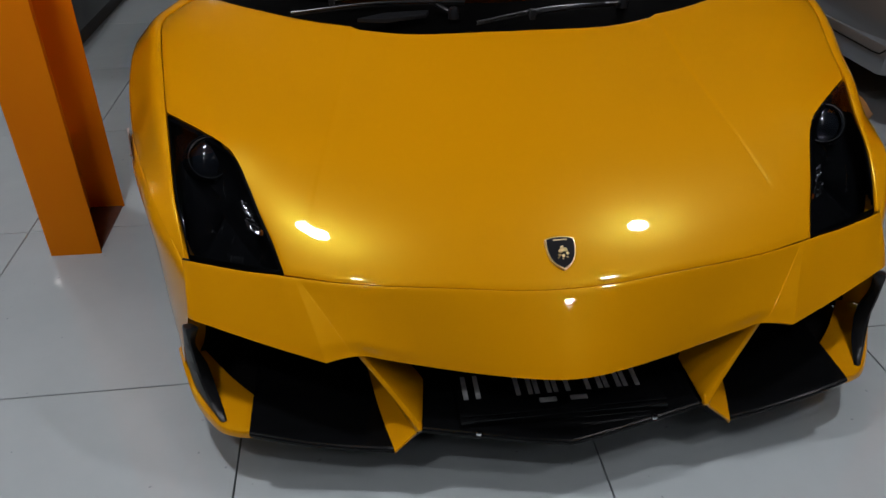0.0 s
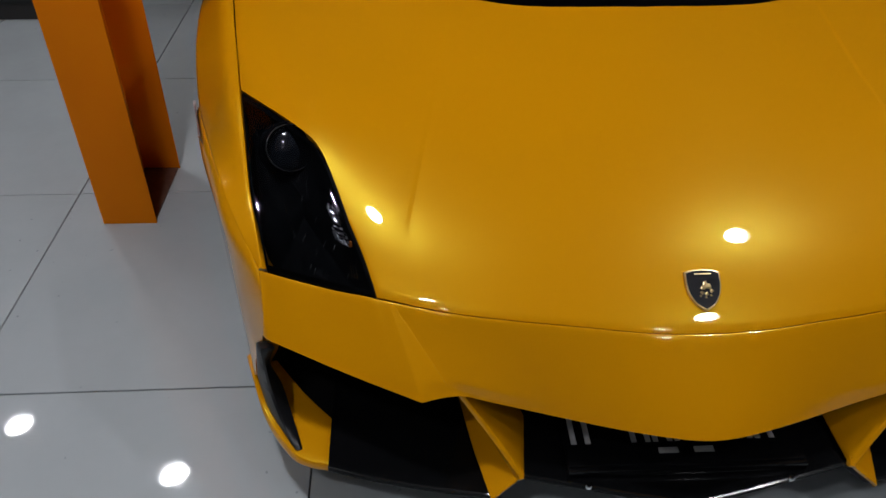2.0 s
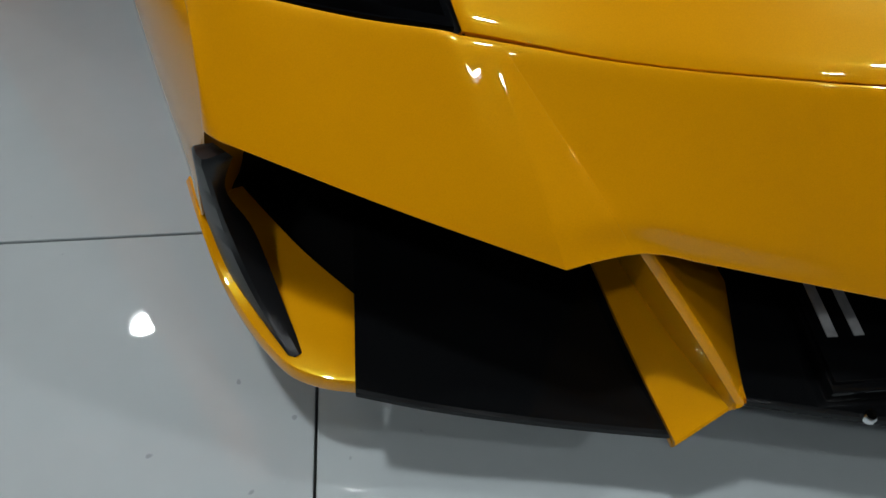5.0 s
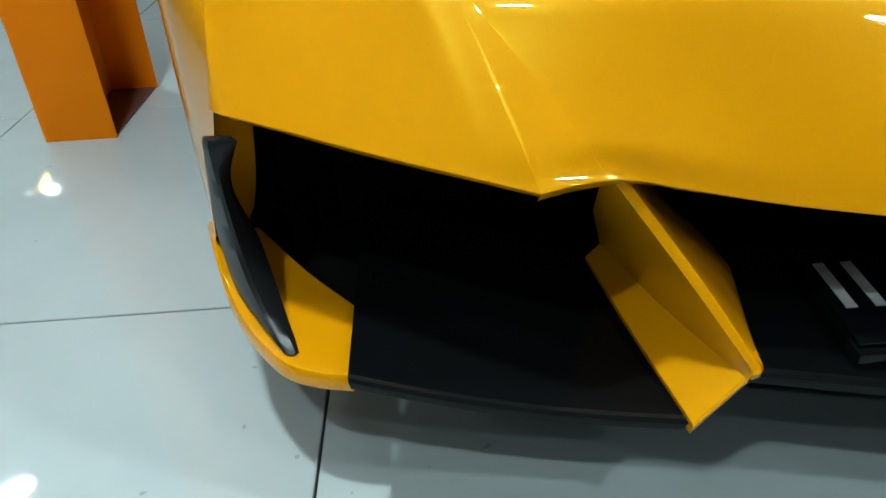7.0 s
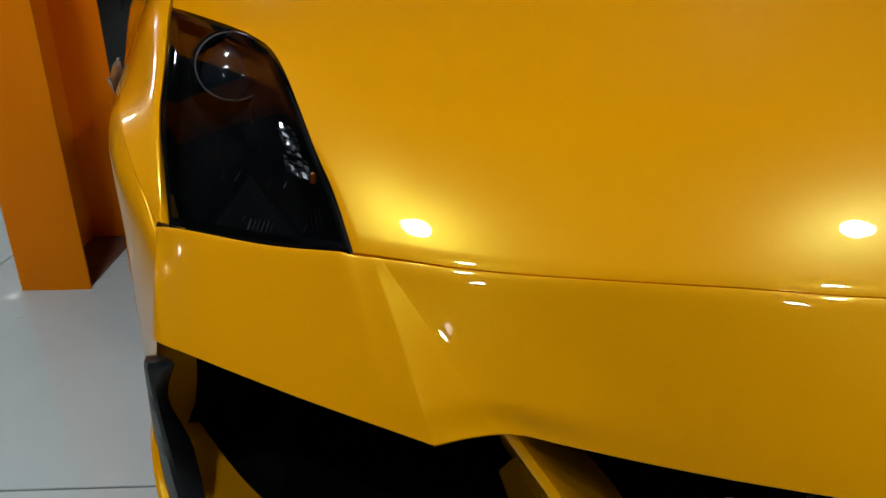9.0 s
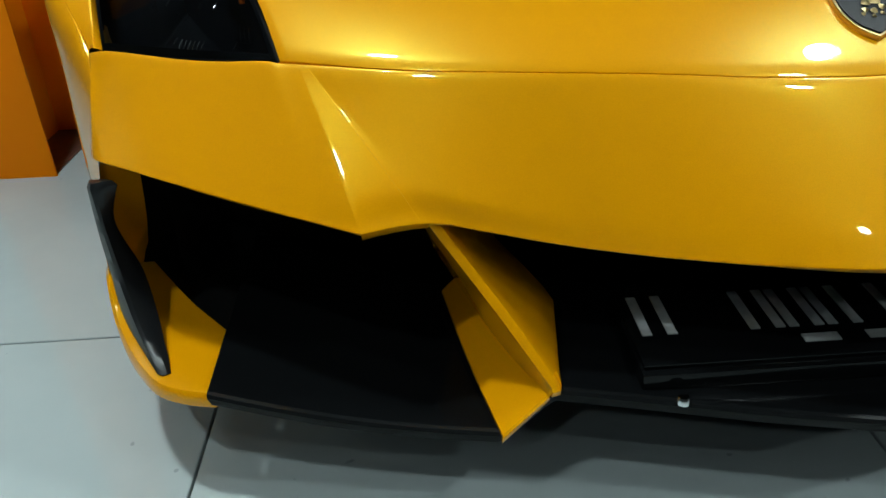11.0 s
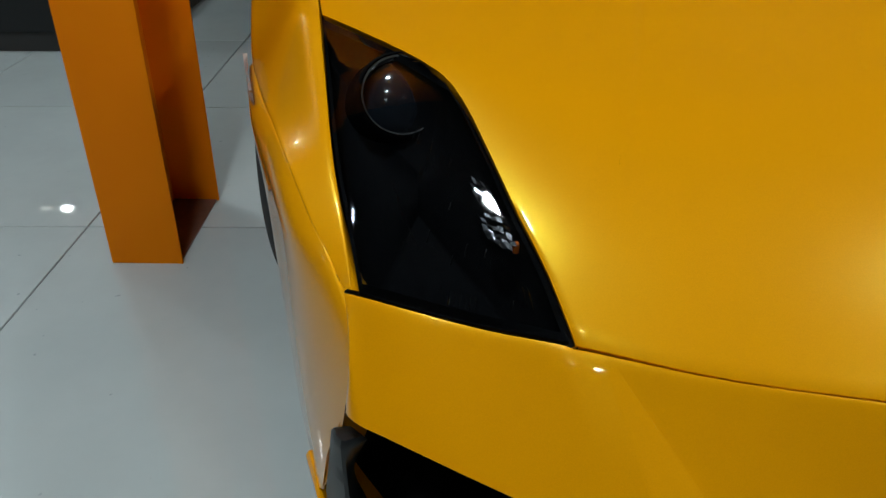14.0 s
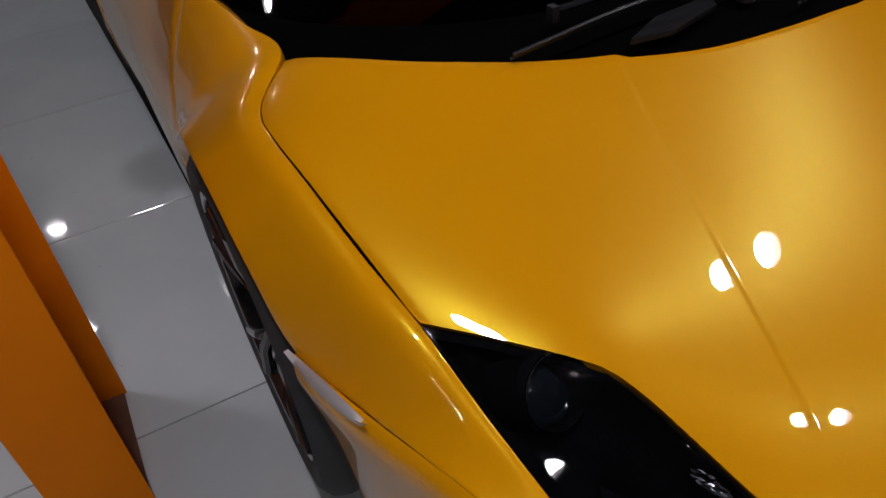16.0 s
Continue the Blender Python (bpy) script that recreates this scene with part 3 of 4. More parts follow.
def strakes():
    """The two yellow fins that divide the intake: a flat foot, a sharp ridge up to the lip, a face back to the middle."""
    for s in (1, -1):
        foot = curve([(0.354, 1.373, 0.134), (0.376, 1.46, 0.148), (0.400, 1.598, 0.158)], 16)
        fold = curve([(0.309, 1.389, 0.167), (0.337, 1.45, 0.170), (0.385, 1.60, 0.172)], 16)
        ridge = curve([(0.305, 1.387, 0.175), (0.345, 1.412, 0.232), (0.420, 1.4547, 0.3342)], 16)
        ridge2 = curve([(0.2965, 1.390, 0.175), (0.3365, 1.415, 0.235), (0.410, 1.4537, 0.3352)], 16)
        back = curve([(0.295, 1.398, 0.174), (0.282, 1.512, 0.196), (0.308, 1.53, 0.223), (0.345, 1.55, 0.26), (0.385, 1.555, 0.335)], 16, (1,))
        low = [p + Vector((0, 0.003, -0.006)) for p in foot]
        rows = [low, foot, [p.lerp(q, 0.6) for p, q in zip(foot, fold)], fold, [p.lerp(q, 0.45) + Vector((0.006, 0.012, 0)) * (k / 16) for k, (p, q) in enumerate(zip(fold, ridge))], [q + Vector((0.0012, 0.0035, -0.001)) for q in ridge], ridge, [p.lerp(q, 0.5) + Vector((0, -0.0012, 0.0008)) for p, q in zip(ridge, ridge2)], ridge2, [q + Vector((-0.0008, 0.0035, -0.0005)) for q in ridge2],
                [p.lerp(q, 0.5) + Vector((0, -0.004, 0.004)) for p, q in zip(ridge2, back)], back]
        fin = part("strake", grid(flip(rows, s), (0, -1, 0.5)), PAINT, car, "yellow intake fin")
        tip = [r[0] for r in rows]
        nosecap = [tip, [p + Vector((0, -0.0025, -0.003)) for p in tip], [p + Vector((0, -0.001, -0.009)) for p in tip], [p + Vector((0, 0.010, -0.012)) for p in tip]]
        part("front_lip", grid(flip(nosecap, s), (0, -1, 0)), PAINT, fin)


strakes()


def number_plate():
    plate = part("number_plate", box((0.43, 0.145, 0.004), (0, 0, 0), 0.001), BLACK_SATIN, car, "black number plate with worn white bars")
    plate.location, plate.rotation_euler = (0, 1.468, 0.1885), (radians(1.5), 0, 0)
    holder = part("plate_holder", box((0.436, 0.155, 0.02), (0, -0.004, -0.013), 0.004), BLACK_SATIN, plate)
    for x, w in ((-0.186, 0.036), (-0.075, 0.036), (-0.035, 0.036), (0.005, 0.036), (0.075, 0.036), (0.115, 0.036), (0.155, 0.036)):
        for d in (-w / 2 + 0.005, w / 2 - 0.005):
            part("bar", box((0.010, 0.066, 0.0015), (x + d, 0.006, 0.0024)), WHITE_CHAR, plate)
    for x, w in ((-0.03, 0.036), (0.035, 0.036)):
        part("bar", box((w, 0.012, 0.0015), (x, -0.046, 0.0024)), WHITE_CHAR, plate)


number_plate()


def badge():
    """A small shield on the bonnet: gold rim, black field and a plain gold shape."""
    def shield(w, h, n=9):
        side = [(w, h * 0.86), (w * 1.0, h * 0.3), (w * 0.86, -h * 0.25), (w * 0.5, -h * 0.72), (0, -h)]
        fine = [tuple(p)[:2] for p in curve([(x, y, 0) for x, y in side], n)]
        top = [(0, h), (w * 0.6, h * 0.96)]
        right = top + fine
        return right + [(-x, y) for x, y in right[::-1] if x > 1e-6]
    slope = math.atan2(hood_z(0, 1.56) - hood_z(0, 1.50), 0.06)
    b = part("badge", slab([(x, y, 0.006) for x, y in shield(0.030, 0.0365)], 0.008, 0.0012), GOLD, car, "small shield badge, gold rim and black field")
    part("field", slab([(x, y, 0.0075) for x, y in shield(0.0272, 0.0333)], 0.003), GLOSS_BLACK, b)
    gold = bmesh.new()
    rng = random.Random(3)
    for x, y, r in ((0.001, 0.010, 0.0060), (0.006, 0.004, 0.0062), (-0.003, 0.002, 0.0048), (0.011, -0.003, 0.0040), (-0.006, -0.006, 0.0036), (0.002, -0.007, 0.0042), (-0.009, -0.011, 0.0028), (0.009, -0.011, 0.0026), (0.000, -0.014, 0.0024)):
        ring = [gold.verts.new((x + r * rng.uniform(0.5, 1.15) * math.cos(a), y + r * rng.uniform(0.5, 1.15) * math.sin(a), 0.0088)) for a in np.linspace(0, 2 * math.pi, 8)[:-1]]
        peak = gold.verts.new((x, y, 0.0105))
        for p, q in zip(ring, ring[1:] + ring[:1]):
            gold.faces.new((p, q, peak))
    part("emblem", gold, GOLD, b, "worn relief of plain gold shapes", False)
    part("name_band", slab([(-0.014, 0.0280, 0.0085), (0.014, 0.0280, 0.0085), (0.014, 0.0258, 0.0085), (-0.014, 0.0258, 0.0085)][::-1], 0.002), GOLD, b)
    b.location, b.rotation_euler = (0, 1.527, hood_z(0, 1.527) - 0.001), (slope, 0, 0)


badge()


def headlight(s):
    lamp = thing("headlight", "", "")
    lamp.parent = car
    lamp["label"] = "angular headlight with clear lens and dark housing"
    g = 0.004
    bottom = curve([(0.551, 1.565, hood_z(0.547, 1.564) - 0.002), (0.65, 1.602, 0.454), (0.742, 1.641, 0.456)], 20)
    inner = [Vector((p.x + g, p.y + 0.001, hood_z(p.x, p.y) - 0.002)) for p in curve([(0.547, 1.564, 0), (0.567, 1.62, 0), (0.589, 1.67, 0), (0.618, 1.745, 0), (0.637, 1.79, 0), (0.657, 1.825, 0)], 20)]
    top = [Vector((p.x + 0.002, p.y - g, hood_z(p.x, p.y) - 0.002)) for p in curve([(0.657, 1.825, 0), (0.70, 1.868, 0), (0.75, 1.917, 0), (0.808, 1.971, 0)], 20)]
    outer = curve([(0.742, 1.641, 0.456), (0.758, 1.70, 0.503), (0.771, 1.75, 0.533), (0.793, 1.87, 0.588), (0.810, 1.967, 0.636)], 20)
    inner[0], top[0], outer[-1] = bottom[0], inner[-1], top[-1]
    rows = coons(bottom, top, inner, outer)
    for j, r in enumerate(rows):
        for i, p in enumerate(r):
            # within its rim the lens is one shallow dome
            a, b = p.x - 0.68, p.y - 1.77
            dome = 0.5659 + 0.5876 * b - 0.6359 * b * b - 0.2179 * a + 0.5363 * a * b - 0.5692 * a * a + 0.4 * min(0.0, p.y - 1.66)**2
            p.z += (dome - p.z) * ease(min(i, 20 - i, j, 20 - j) / 1.2)
    ob = part("lens", grid(flip(rows, s), (0, 0, 1)), LENS, lamp, "clear polycarbonate lens")
    # black border under the lens, all round
    for name, strip in (("border", [[r[0] for r in rows], [r[0].lerp(r[1], 0.45) for r in rows]]),
                        ("border", [rows[-1], [a.lerp(b, 0.8) for a, b in zip(rows[-1], rows[-2])]]),
                        ("border", [[r[-1] for r in rows], [r[-1].lerp(r[-2], 0.5) for r in rows]]),
                        ("border", [rows[0], [a.lerp(b, 0.5) for a, b in zip(rows[0], rows[1])]])):
        part(name, grid(flip([[p - Vector((0, 0, 0.0015)) for p in q] for q in strip], s), (0, 0, 1)), HOUSING, lamp)
    # housing: a bowl under the lens
    centre = Vector((0.70, 1.80, 0.42))
    bowl = []
    border = [r[0] for r in rows] + rows[-1][1:] + [r[-1] for r in rows[-2::-1]] + rows[0][-2:0:-1]
    border.append(border[0])
    for f, dz in ((0.0, -0.003), (0.02, -0.02), (0.08, -0.05), (0.35, -0.065), (0.7, -0.07), (1.0, -0.07)):
        bowl.append([p.lerp(Vector((0.69, 1.77, p.z * 0.3 + 0.56 * 0.7)), f) + Vector((0, 0.02 * f, dz)) for p in border])
    shell = part("housing", grid(flip(bowl, s), (0, 0, 1)), HOUSING, lamp, "satin black lamp housing")
    shell.data.set_sharp_from_angle(angle=math.pi)
    # projector in the upper corner
    eye = part("projector", lathe([(0.042, -0.03), (0.046, 0.0), (0.045, 0.002), (0.043, 0.002), (0.041, -0.006)], 48), CHROME, lamp, "chrome projector ring")
    eye.location, eye.rotation_euler = (s * 0.709, 1.850, 0.578), (radians(58), 0, radians(-12 * s))
    part("eye", lathe([(0.0005, 0.000), (0.014, -0.001), (0.027, -0.005), (0.036, -0.010), (0.041, -0.014)], 40), EYE, eye, "smoked glass projector eye")
    part("shroud", lathe([(0.047, 0.002), (0.050, -0.002), (0.054, -0.03), (0.060, -0.06)], 40), HOUSING, eye)
    def inside(i, j, depth):
        """A point under the lens."""
        a, b = min(19, int(i)), min(19, int(j))
        p = rows[b][a].lerp(rows[b][a + 1], i - a).lerp(rows[b + 1][a].lerp(rows[b + 1][a + 1], i - a), j - b)
        return Vector((p.x, p.y, p.z - depth))

    # turn signal: two blocks of small mirror facets along the inner edge
    rng = random.Random(7)
    for i0, i1, j0, j1, lean in ((1.1, 3.4, 8.2, 10.6, 0.4), (1.2, 4.2, 5.7, 8.0, -0.2)):
        bm = bmesh.new()
        for u in range(5):
            for v in range(6):
                mid = Vector((u - 2, v - 2.5)).length
                if mid > 3.2 - 0.3 * rng.random():
                    continue
                tilt = Vector((rng.uniform(-1, 1), rng.uniform(-1, 1))) * 0.0022
                quad = []
                for a, b in ((0, 0), (0.94, 0), (0.94, 0.92), (0, 0.92)):
                    p = inside(i0 + (i1 - i0) * (u + a) / 5 + lean * (v + b) / 6, j0 + (j1 - j0) * (v + b) / 6, 0.013 - 0.0012 * mid * mid)
                    p.z += tilt.x * (a - 0.5) + tilt.y * (b - 0.5)
                    quad.append(bm.verts.new((s * p.x, p.y, p.z)))
                bm.faces.new(quad if s > 0 else quad[::-1])
        part("reflector", bm, FACET, lamp, "faceted chrome reflector", False)
    bulb = part("bulb", lathe([(0.0005, 0.006), (0.0028, 0.004), (0.0034, 0.0), (0.003, -0.006)], 16), AMBER, lamp, "amber turn bulb")
    at = inside(0.9, 6.6, 0.012)
    bulb.location = (s * at.x, at.y, at.z)
    # fine ribs by the lower edge and two thin chrome bars added as bright streaks
    for k in range(6):
        q = rows[1][8 + k // 2].lerp(rows[1][9 + k // 2], 0.5 * (k % 2)) - Vector((0, 0, 0.012))
        part("rib", tube([(s * q.x, q.y, q.z), (s * (q.x - 0.002), q.y + 0.013, q.z + 0.007)], 0.0013 if k == 5 else 0.0007, 6), CHROME, lamp)
    for k in range(3):
        q = rows[2][2].lerp(rows[2][3], 0.5 * k) - Vector((0, 0, 0.010))
        part("rib", tube([(s * q.x, q.y, q.z), (s * (q.x + 0.004), q.y + 0.022, q.z + 0.010)], 0.0006, 6), CHROME, lamp)
    for i0, i1, j0, j1 in ((7, 6, 11, 14), (12, 13, 5, 9)):
        a, b = rows[j0][i0] - Vector((0, 0, 0.022)), rows[j1][i1] - Vector((0, 0, 0.020))
        m = a.lerp(b, 0.5) + Vector((0.004, 0, 0.003))
        part("streak_bar", tube([(s * a.x, a.y, a.z), (s * m.x, m.y, m.z), (s * b.x, b.y, b.z)], 0.0007, 6), CHROME, lamp)
    # short chrome bars at random places, added in place of glints in the lens
    for k in range(14):
        p = rows[rng.randint(2, 13)][rng.randint(4, 13)] - Vector((0, 0, rng.uniform(0.010, 0.020)))
        d = rng.uniform(0.006, 0.016)
        part("glint_bar", tube([(s * p.x, p.y, p.z), (s * (p.x - d * 0.25), p.y + d, p.z + d * 0.45)], 0.0009, 6), CHROME, lamp)


for s in (1, -1):
    headlight(s)


def shut_line(r):
    """The front edge of the door, from its belt down to the sill."""
    t, m, l = Vector((0.838, 2.744, 0.80)), Vector((0.935, 2.752, 0.52)), Vector((0.92, 2.76, 0.17))
    return t * (1 - r) * (1 - 2 * r) + m * 4 * r * (1 - r) + l * r * (2 * r - 1)


def fender(s):
    inner = [(0.751, 1.640, 0.458), (0.764, 1.70, 0.504), (0.776, 1.75, 0.534), (0.798, 1.87, 0.589), (0.816, 1.973, 0.641), (0.831, 2.066, 0.669), (0.851, 2.193, 0.720), (0.861, 2.28, 0.745),
             (0.860, 2.317, 0.751), (0.849, 2.3455, 0.757), (0.8255, 2.374, 0.766), (0.792, 2.408, 0.783), (0.808, 2.53, 0.792), (0.838, 2.74, 0.80)]
    outer = [(0.757, 1.645, 0.456), (0.795, 1.706, 0.502), (0.824, 1.766, 0.532), (0.862, 1.87, 0.541), (0.898, 1.975, 0.543), (0.936, 2.10, 0.551), (0.947, 2.19, 0.618), (0.951, 2.29, 0.667),
             (0.952, 2.36, 0.681), (0.952, 2.42, 0.681), (0.951, 2.49, 0.668), (0.950, 2.58, 0.617), (0.945, 2.68, 0.52), (0.94, 2.755, 0.34)]
    a, b = curve([(x - 0.0005 * min(1.0, k / 3), y, z) for k, (x, y, z) in enumerate(inner)], 60), curve(outer, 60)
    rows = []
    for k in range(15):
        r = k / 14
        row = []
        for i, (p, q) in enumerate(zip(a, b)):
            d = q - p
            n = Vector((-d.z, 0, d.x)).normalized()
            ease = min(1.0, i / 18)
            fade = min(1.0, max(0.0, (54 - i) / 22))
            swell = 0.15 * d.length * ease * ease * (3 - 2 * ease) * (0.35 + 0.65 * fade * fade * (3 - 2 * fade))
            here = p + d * r + n * swell * (1 - r) * (1 - math.exp(-r / 0.11))
            row.append(here)
        rows.append(row)
    for k, row in enumerate(rows):
        off = shut_line(k / 14 * 0.74) - row[-1]
        for i in range(38, 61):
            w = (i - 38) / 22
            row[i] = row[i] + off * w * w * (3 - 2 * w)
    part("front_fender", grid(rolled(flip(rows, s), (s * 0.7, 0, 0.7), (1, 1, 0, 1), 0.03), (s, 0, 1)), PAINT, car)
    # marker lamp on the seam
    m = curve([(0.899, 1.953, 0.548), (0.915, 2.01, 0.556), (0.938, 2.10, 0.552)], 14)
    low = curve([(0.897, 1.948, 0.545), (0.904, 1.975, 0.512), (0.916, 2.02, 0.493), (0.930, 2.07, 0.508), (0.939, 2.10, 0.545)], 14)
    lens = [m, [p.lerp(q, 0.5) + Vector((0.006, 0, 0.002)) for p, q in zip(m, low)], low]
    part("marker_light", grid(flip([[p + Vector((0.004, -0.001, 0)) for p in r] for r in lens], s), (s, 0, 0)), CLEAR_MARK, car, "clear side marker lens")
    # arch liner
    rows = []
    for x in (0.60, 0.895):
        rows.append([Vector((x, AXLE - 0.352 * math.cos(t), 0.325 + 0.35 * math.sin(t))) for t in np.linspace(-0.3, math.pi + 0.3, 30)])
    part("arch_liner", grid(flip(rows, s), (0, 0, -1)), BLACK_DEEP, car)


for s in (1, -1):
    fender(s)


def wheel(x, y, s, width, r=0.325, rim=0.245):
    w = thing("wheel", "", "")
    w.parent = car
    w["label"] = "gloss black spoked alloy wheel with low tyre"
    h = width / 2
    part("tyre", lathe([(rim, -h + 0.012), (rim + 0.02, -h), (r - 0.03, -h - 0.004), (r - 0.008, -h + 0.012), (r, -h + 0.035), (r, h - 0.035), (r - 0.008, h - 0.012), (r - 0.03, h + 0.004),
                        (rim + 0.02, h), (rim, h - 0.012)], 64, "X"), RUBBER, w)
    part("rim", lathe([(rim - 0.012, -h), (rim - 0.02, 0), (rim - 0.014, h - 0.02), (rim - 0.004, h - 0.004), (rim + 0.004, h - 0.002), (rim + 0.004, h - 0.014)], 64, "X"), RIM_BLACK, w)
    part("hub", lathe([(0.0005, h - 0.025), (0.03, h - 0.026), (0.055, h - 0.035), (0.062, h - 0.07)], 32, "X"), RIM_BLACK, w)
    part("brake_disc", lathe([(0.08, h - 0.10), (0.18, h - 0.10), (0.18, h - 0.125), (0.08, h - 0.125)], 48, "X"), STEEL, w)
    for k in range(5):
        for d in (-0.13, 0.13):
            a = 2 * math.pi * k / 5 + 0.3
            p0 = Vector((h - 0.035, 0.05 * math.cos(a), 0.05 * math.sin(a)))
            p1 = Vector((h - 0.014, 0.15 * math.cos(a + d * 0.7), 0.15 * math.sin(a + d * 0.7)))
            p2 = Vector((h - 0.008, 0.238 * math.cos(a + d * 1.5), 0.238 * math.sin(a + d * 1.5)))
            part("spoke", tube([p0, p1, p2], 0.012, 8), RIM_BLACK, w)
    w.location = (x, y, r)
    w.scale = (s, 1, 1)
    return w


for s in (1, -1):
    wheel(s * 0.832, AXLE, s, 0.235)
    wheel(s * 0.805, REAR_AXLE, s, 0.295, 0.335, 0.245)


def cabin():
    """Windscreen, pillars, roof, doors, rear body: the rest of the car."""
    base = curve([(0, 2.115, 0.735), (0.147, 2.123, 0.733), (0.29, 2.146, 0.734), (0.40, 2.178, 0.738), (0.5, 2.215, 0.745), (0.6, 2.264, 0.755), (0.69, 2.319, 0.762), (0.79, 2.42, 0.768)], 24)
    foot = curve([(0, 2.26, 0.775), (0.3, 2.29, 0.775), (0.55, 2.37, 0.775), (0.72, 2.50, 0.78), (0.80, 2.62, 0.785), (0.833, 2.74, 0.797)], 24)
    head = curve([(0, 3.02, 1.125), (0.3, 3.04, 1.12), (0.50, 3.09, 1.10), (0.56, 3.13, 1.085)], 24)
    def both(rows):
        return [[Vector((-p.x, p.y, p.z)) for p in r[:0:-1]] + r for r in rows]
    part("cowl", grid(both([[p + Vector((0, -0.03, -0.012)) for p in base], base, foot]), (0, 0, 1)), COWL, car, "black cowl below the windscreen")
    screen = [[a.lerp(b, v) + Vector((0, -0.02, 0.045)) * 4 * v * (1 - v) * 0.6 for a, b in zip(foot, head)] for v in np.linspace(0, 1, 13)]
    part("windscreen", grid(both(screen), (0, -0.5, 1)), WINDOW, car, "dark tinted windscreen")
    part("dashboard", grid(both([[p + Vector((0, 0.05, -0.04)) for p in foot], [p + Vector((0, 0.35, 0.02)) for p in foot], [Vector((p.x, 2.75, 0.7)) for p in foot]]), (0, 0, 1)), BLACK_DEEP, car)
    # two parked wipers: a flat arm from a capped pivot, and a blade in a bridge
    for pivot, knee, tip, start, end in (((-0.13, 2.188, 0.772), (-0.20, 2.228, 0.800), (-0.43, 2.262, 0.800), (-0.10, 2.205, 0.795), (-0.53, 2.212, 0.782)),
                                         ((0.315, 2.228, 0.772), (0.22, 2.168, 0.785), (0.06, 2.142, 0.780), (0.29, 2.190, 0.782), (-0.08, 2.128, 0.766))):
        pivot, knee, tip, start, end = map(Vector, (pivot, knee, tip, start, end))
        w = part("wiper", tube(curve([pivot, knee, tip], 16), 0.0055, 8), WIPER, car, "black wiper arm and blade")
        part("blade", tube(curve([start, start.lerp(end, 0.5) + Vector((0, 0.004, 0.010)), end], 14), 0.0035, 6), WIPER, w)
        part("rubber", tube(curve([start - Vector((0, -0.006, 0.008)), start.lerp(end, 0.5) + Vector((0, 0.010, 0.001)), end - Vector((0, -0.006, 0.008))], 14), 0.0022, 6), RUBBER, w)
        part("pivot_cap", lathe([(0.0005, 0.016), (0.010, 0.014), (0.013, 0.006), (0.014, -0.012)], 20), WIPER, w).location = pivot
        part("clip", box((0.014, 0.018, 0.024), tip + Vector((0, 0, -0.004)), 0.003), WIPER, w)
    cover = slab([(-0.37, 2.165, 0.776), (-0.30, 2.155, 0.774), (-0.20, 2.178, 0.776), (-0.19, 2.205, 0.779), (-0.30, 2.196, 0.779)], 0.010, 0.002)
    part("linkage_cover", cover, BLACK_PLASTIC, car, "black plastic wiper linkage cover")
    roof_rows = []
    for y, z, hw in ((3.02, 1.125, 0.56), (3.3, 1.16, 0.57), (3.6, 1.155, 0.56), (3.95, 1.11, 0.53), (4.5, 0.98, 0.56), (5.1, 0.86, 0.66), (5.55, 0.82, 0.72)):
        roof_rows.append([Vector((hw * k / 8, y + 0.11 * (k / 8)**2 * (y < 3.2), z - 0.045 * (k / 8)**2)) for k in range(-8, 9)])
    part("roof", grid(rolled(roof_rows, (0, 0, 1), (0, 1, 0, 0)), (0, 0, 1)), PAINT, car, "yellow roof and engine cover")
    for s in (1, -1):
        pil = [[Vector((0.833, 2.74, 0.80)), Vector((0.76, 2.86, 0.88)), Vector((0.57, 3.13, 1.085)), Vector((0.56, 3.3, 1.115))],
               [Vector((0.84, 2.80, 0.80)), Vector((0.80, 2.90, 0.87)), Vector((0.61, 3.17, 1.065)), Vector((0.595, 3.32, 1.095))]]
        part("a_pillar", grid(flip(pil, s), (s, 0, 1)), PAINT, car)
        win = [[Vector((0.82, 2.86, 0.84)), Vector((0.61, 3.17, 1.065)), Vector((0.595, 3.45, 1.10)), Vector((0.58, 3.8, 1.07))],
               [Vector((0.842, 2.82, 0.80)), Vector((0.845, 3.15, 0.815)), Vector((0.85, 3.5, 0.83)), Vector((0.84, 3.95, 0.84))]]
        part("side_window", grid(flip(win, s), (s, 0, 1)), WINDOW, car, "dark tinted side window")
        belt = curve([(0.838, 2.744, 0.80), (0.845, 3.15, 0.812), (0.85, 3.5, 0.828), (0.84, 3.95, 0.84), (0.86, 4.4, 0.87), (0.87, 5.0, 0.86), (0.80, 5.6, 0.82)], 60)
        mid = curve([(0.935, 2.755, 0.52), (0.935, 3.15, 0.50), (0.93, 3.5, 0.50), (0.935, 3.95, 0.53), (0.955, 4.4, 0.58), (0.957, 5.0, 0.60), (0.86, 5.7, 0.55)], 60)
        low = curve([(0.92, 2.76, 0.17), (0.915, 3.15, 0.165), (0.92, 3.5, 0.165), (0.93, 3.95, 0.165), (0.945, 4.4, 0.17), (0.95, 5.0, 0.17), (0.84, 5.7, 0.22)], 60)
        rows = []
        for k in range(15):
            r = k / 14
            rows.append([t * (1 - r) * (1 - 2 * r) + m * 4 * r * (1 - r) + l * r * (2 * r - 1) for t, m, l in zip(belt, mid, low)])
        part("door", grid(rolled(flip([r[0:25] for r in rows], s), (s, 0, 0), (1, 1, 1, 1)), (s, 0, 0)), PAINT, car, "yellow door")
        rear = [r[25:] for r in rows]
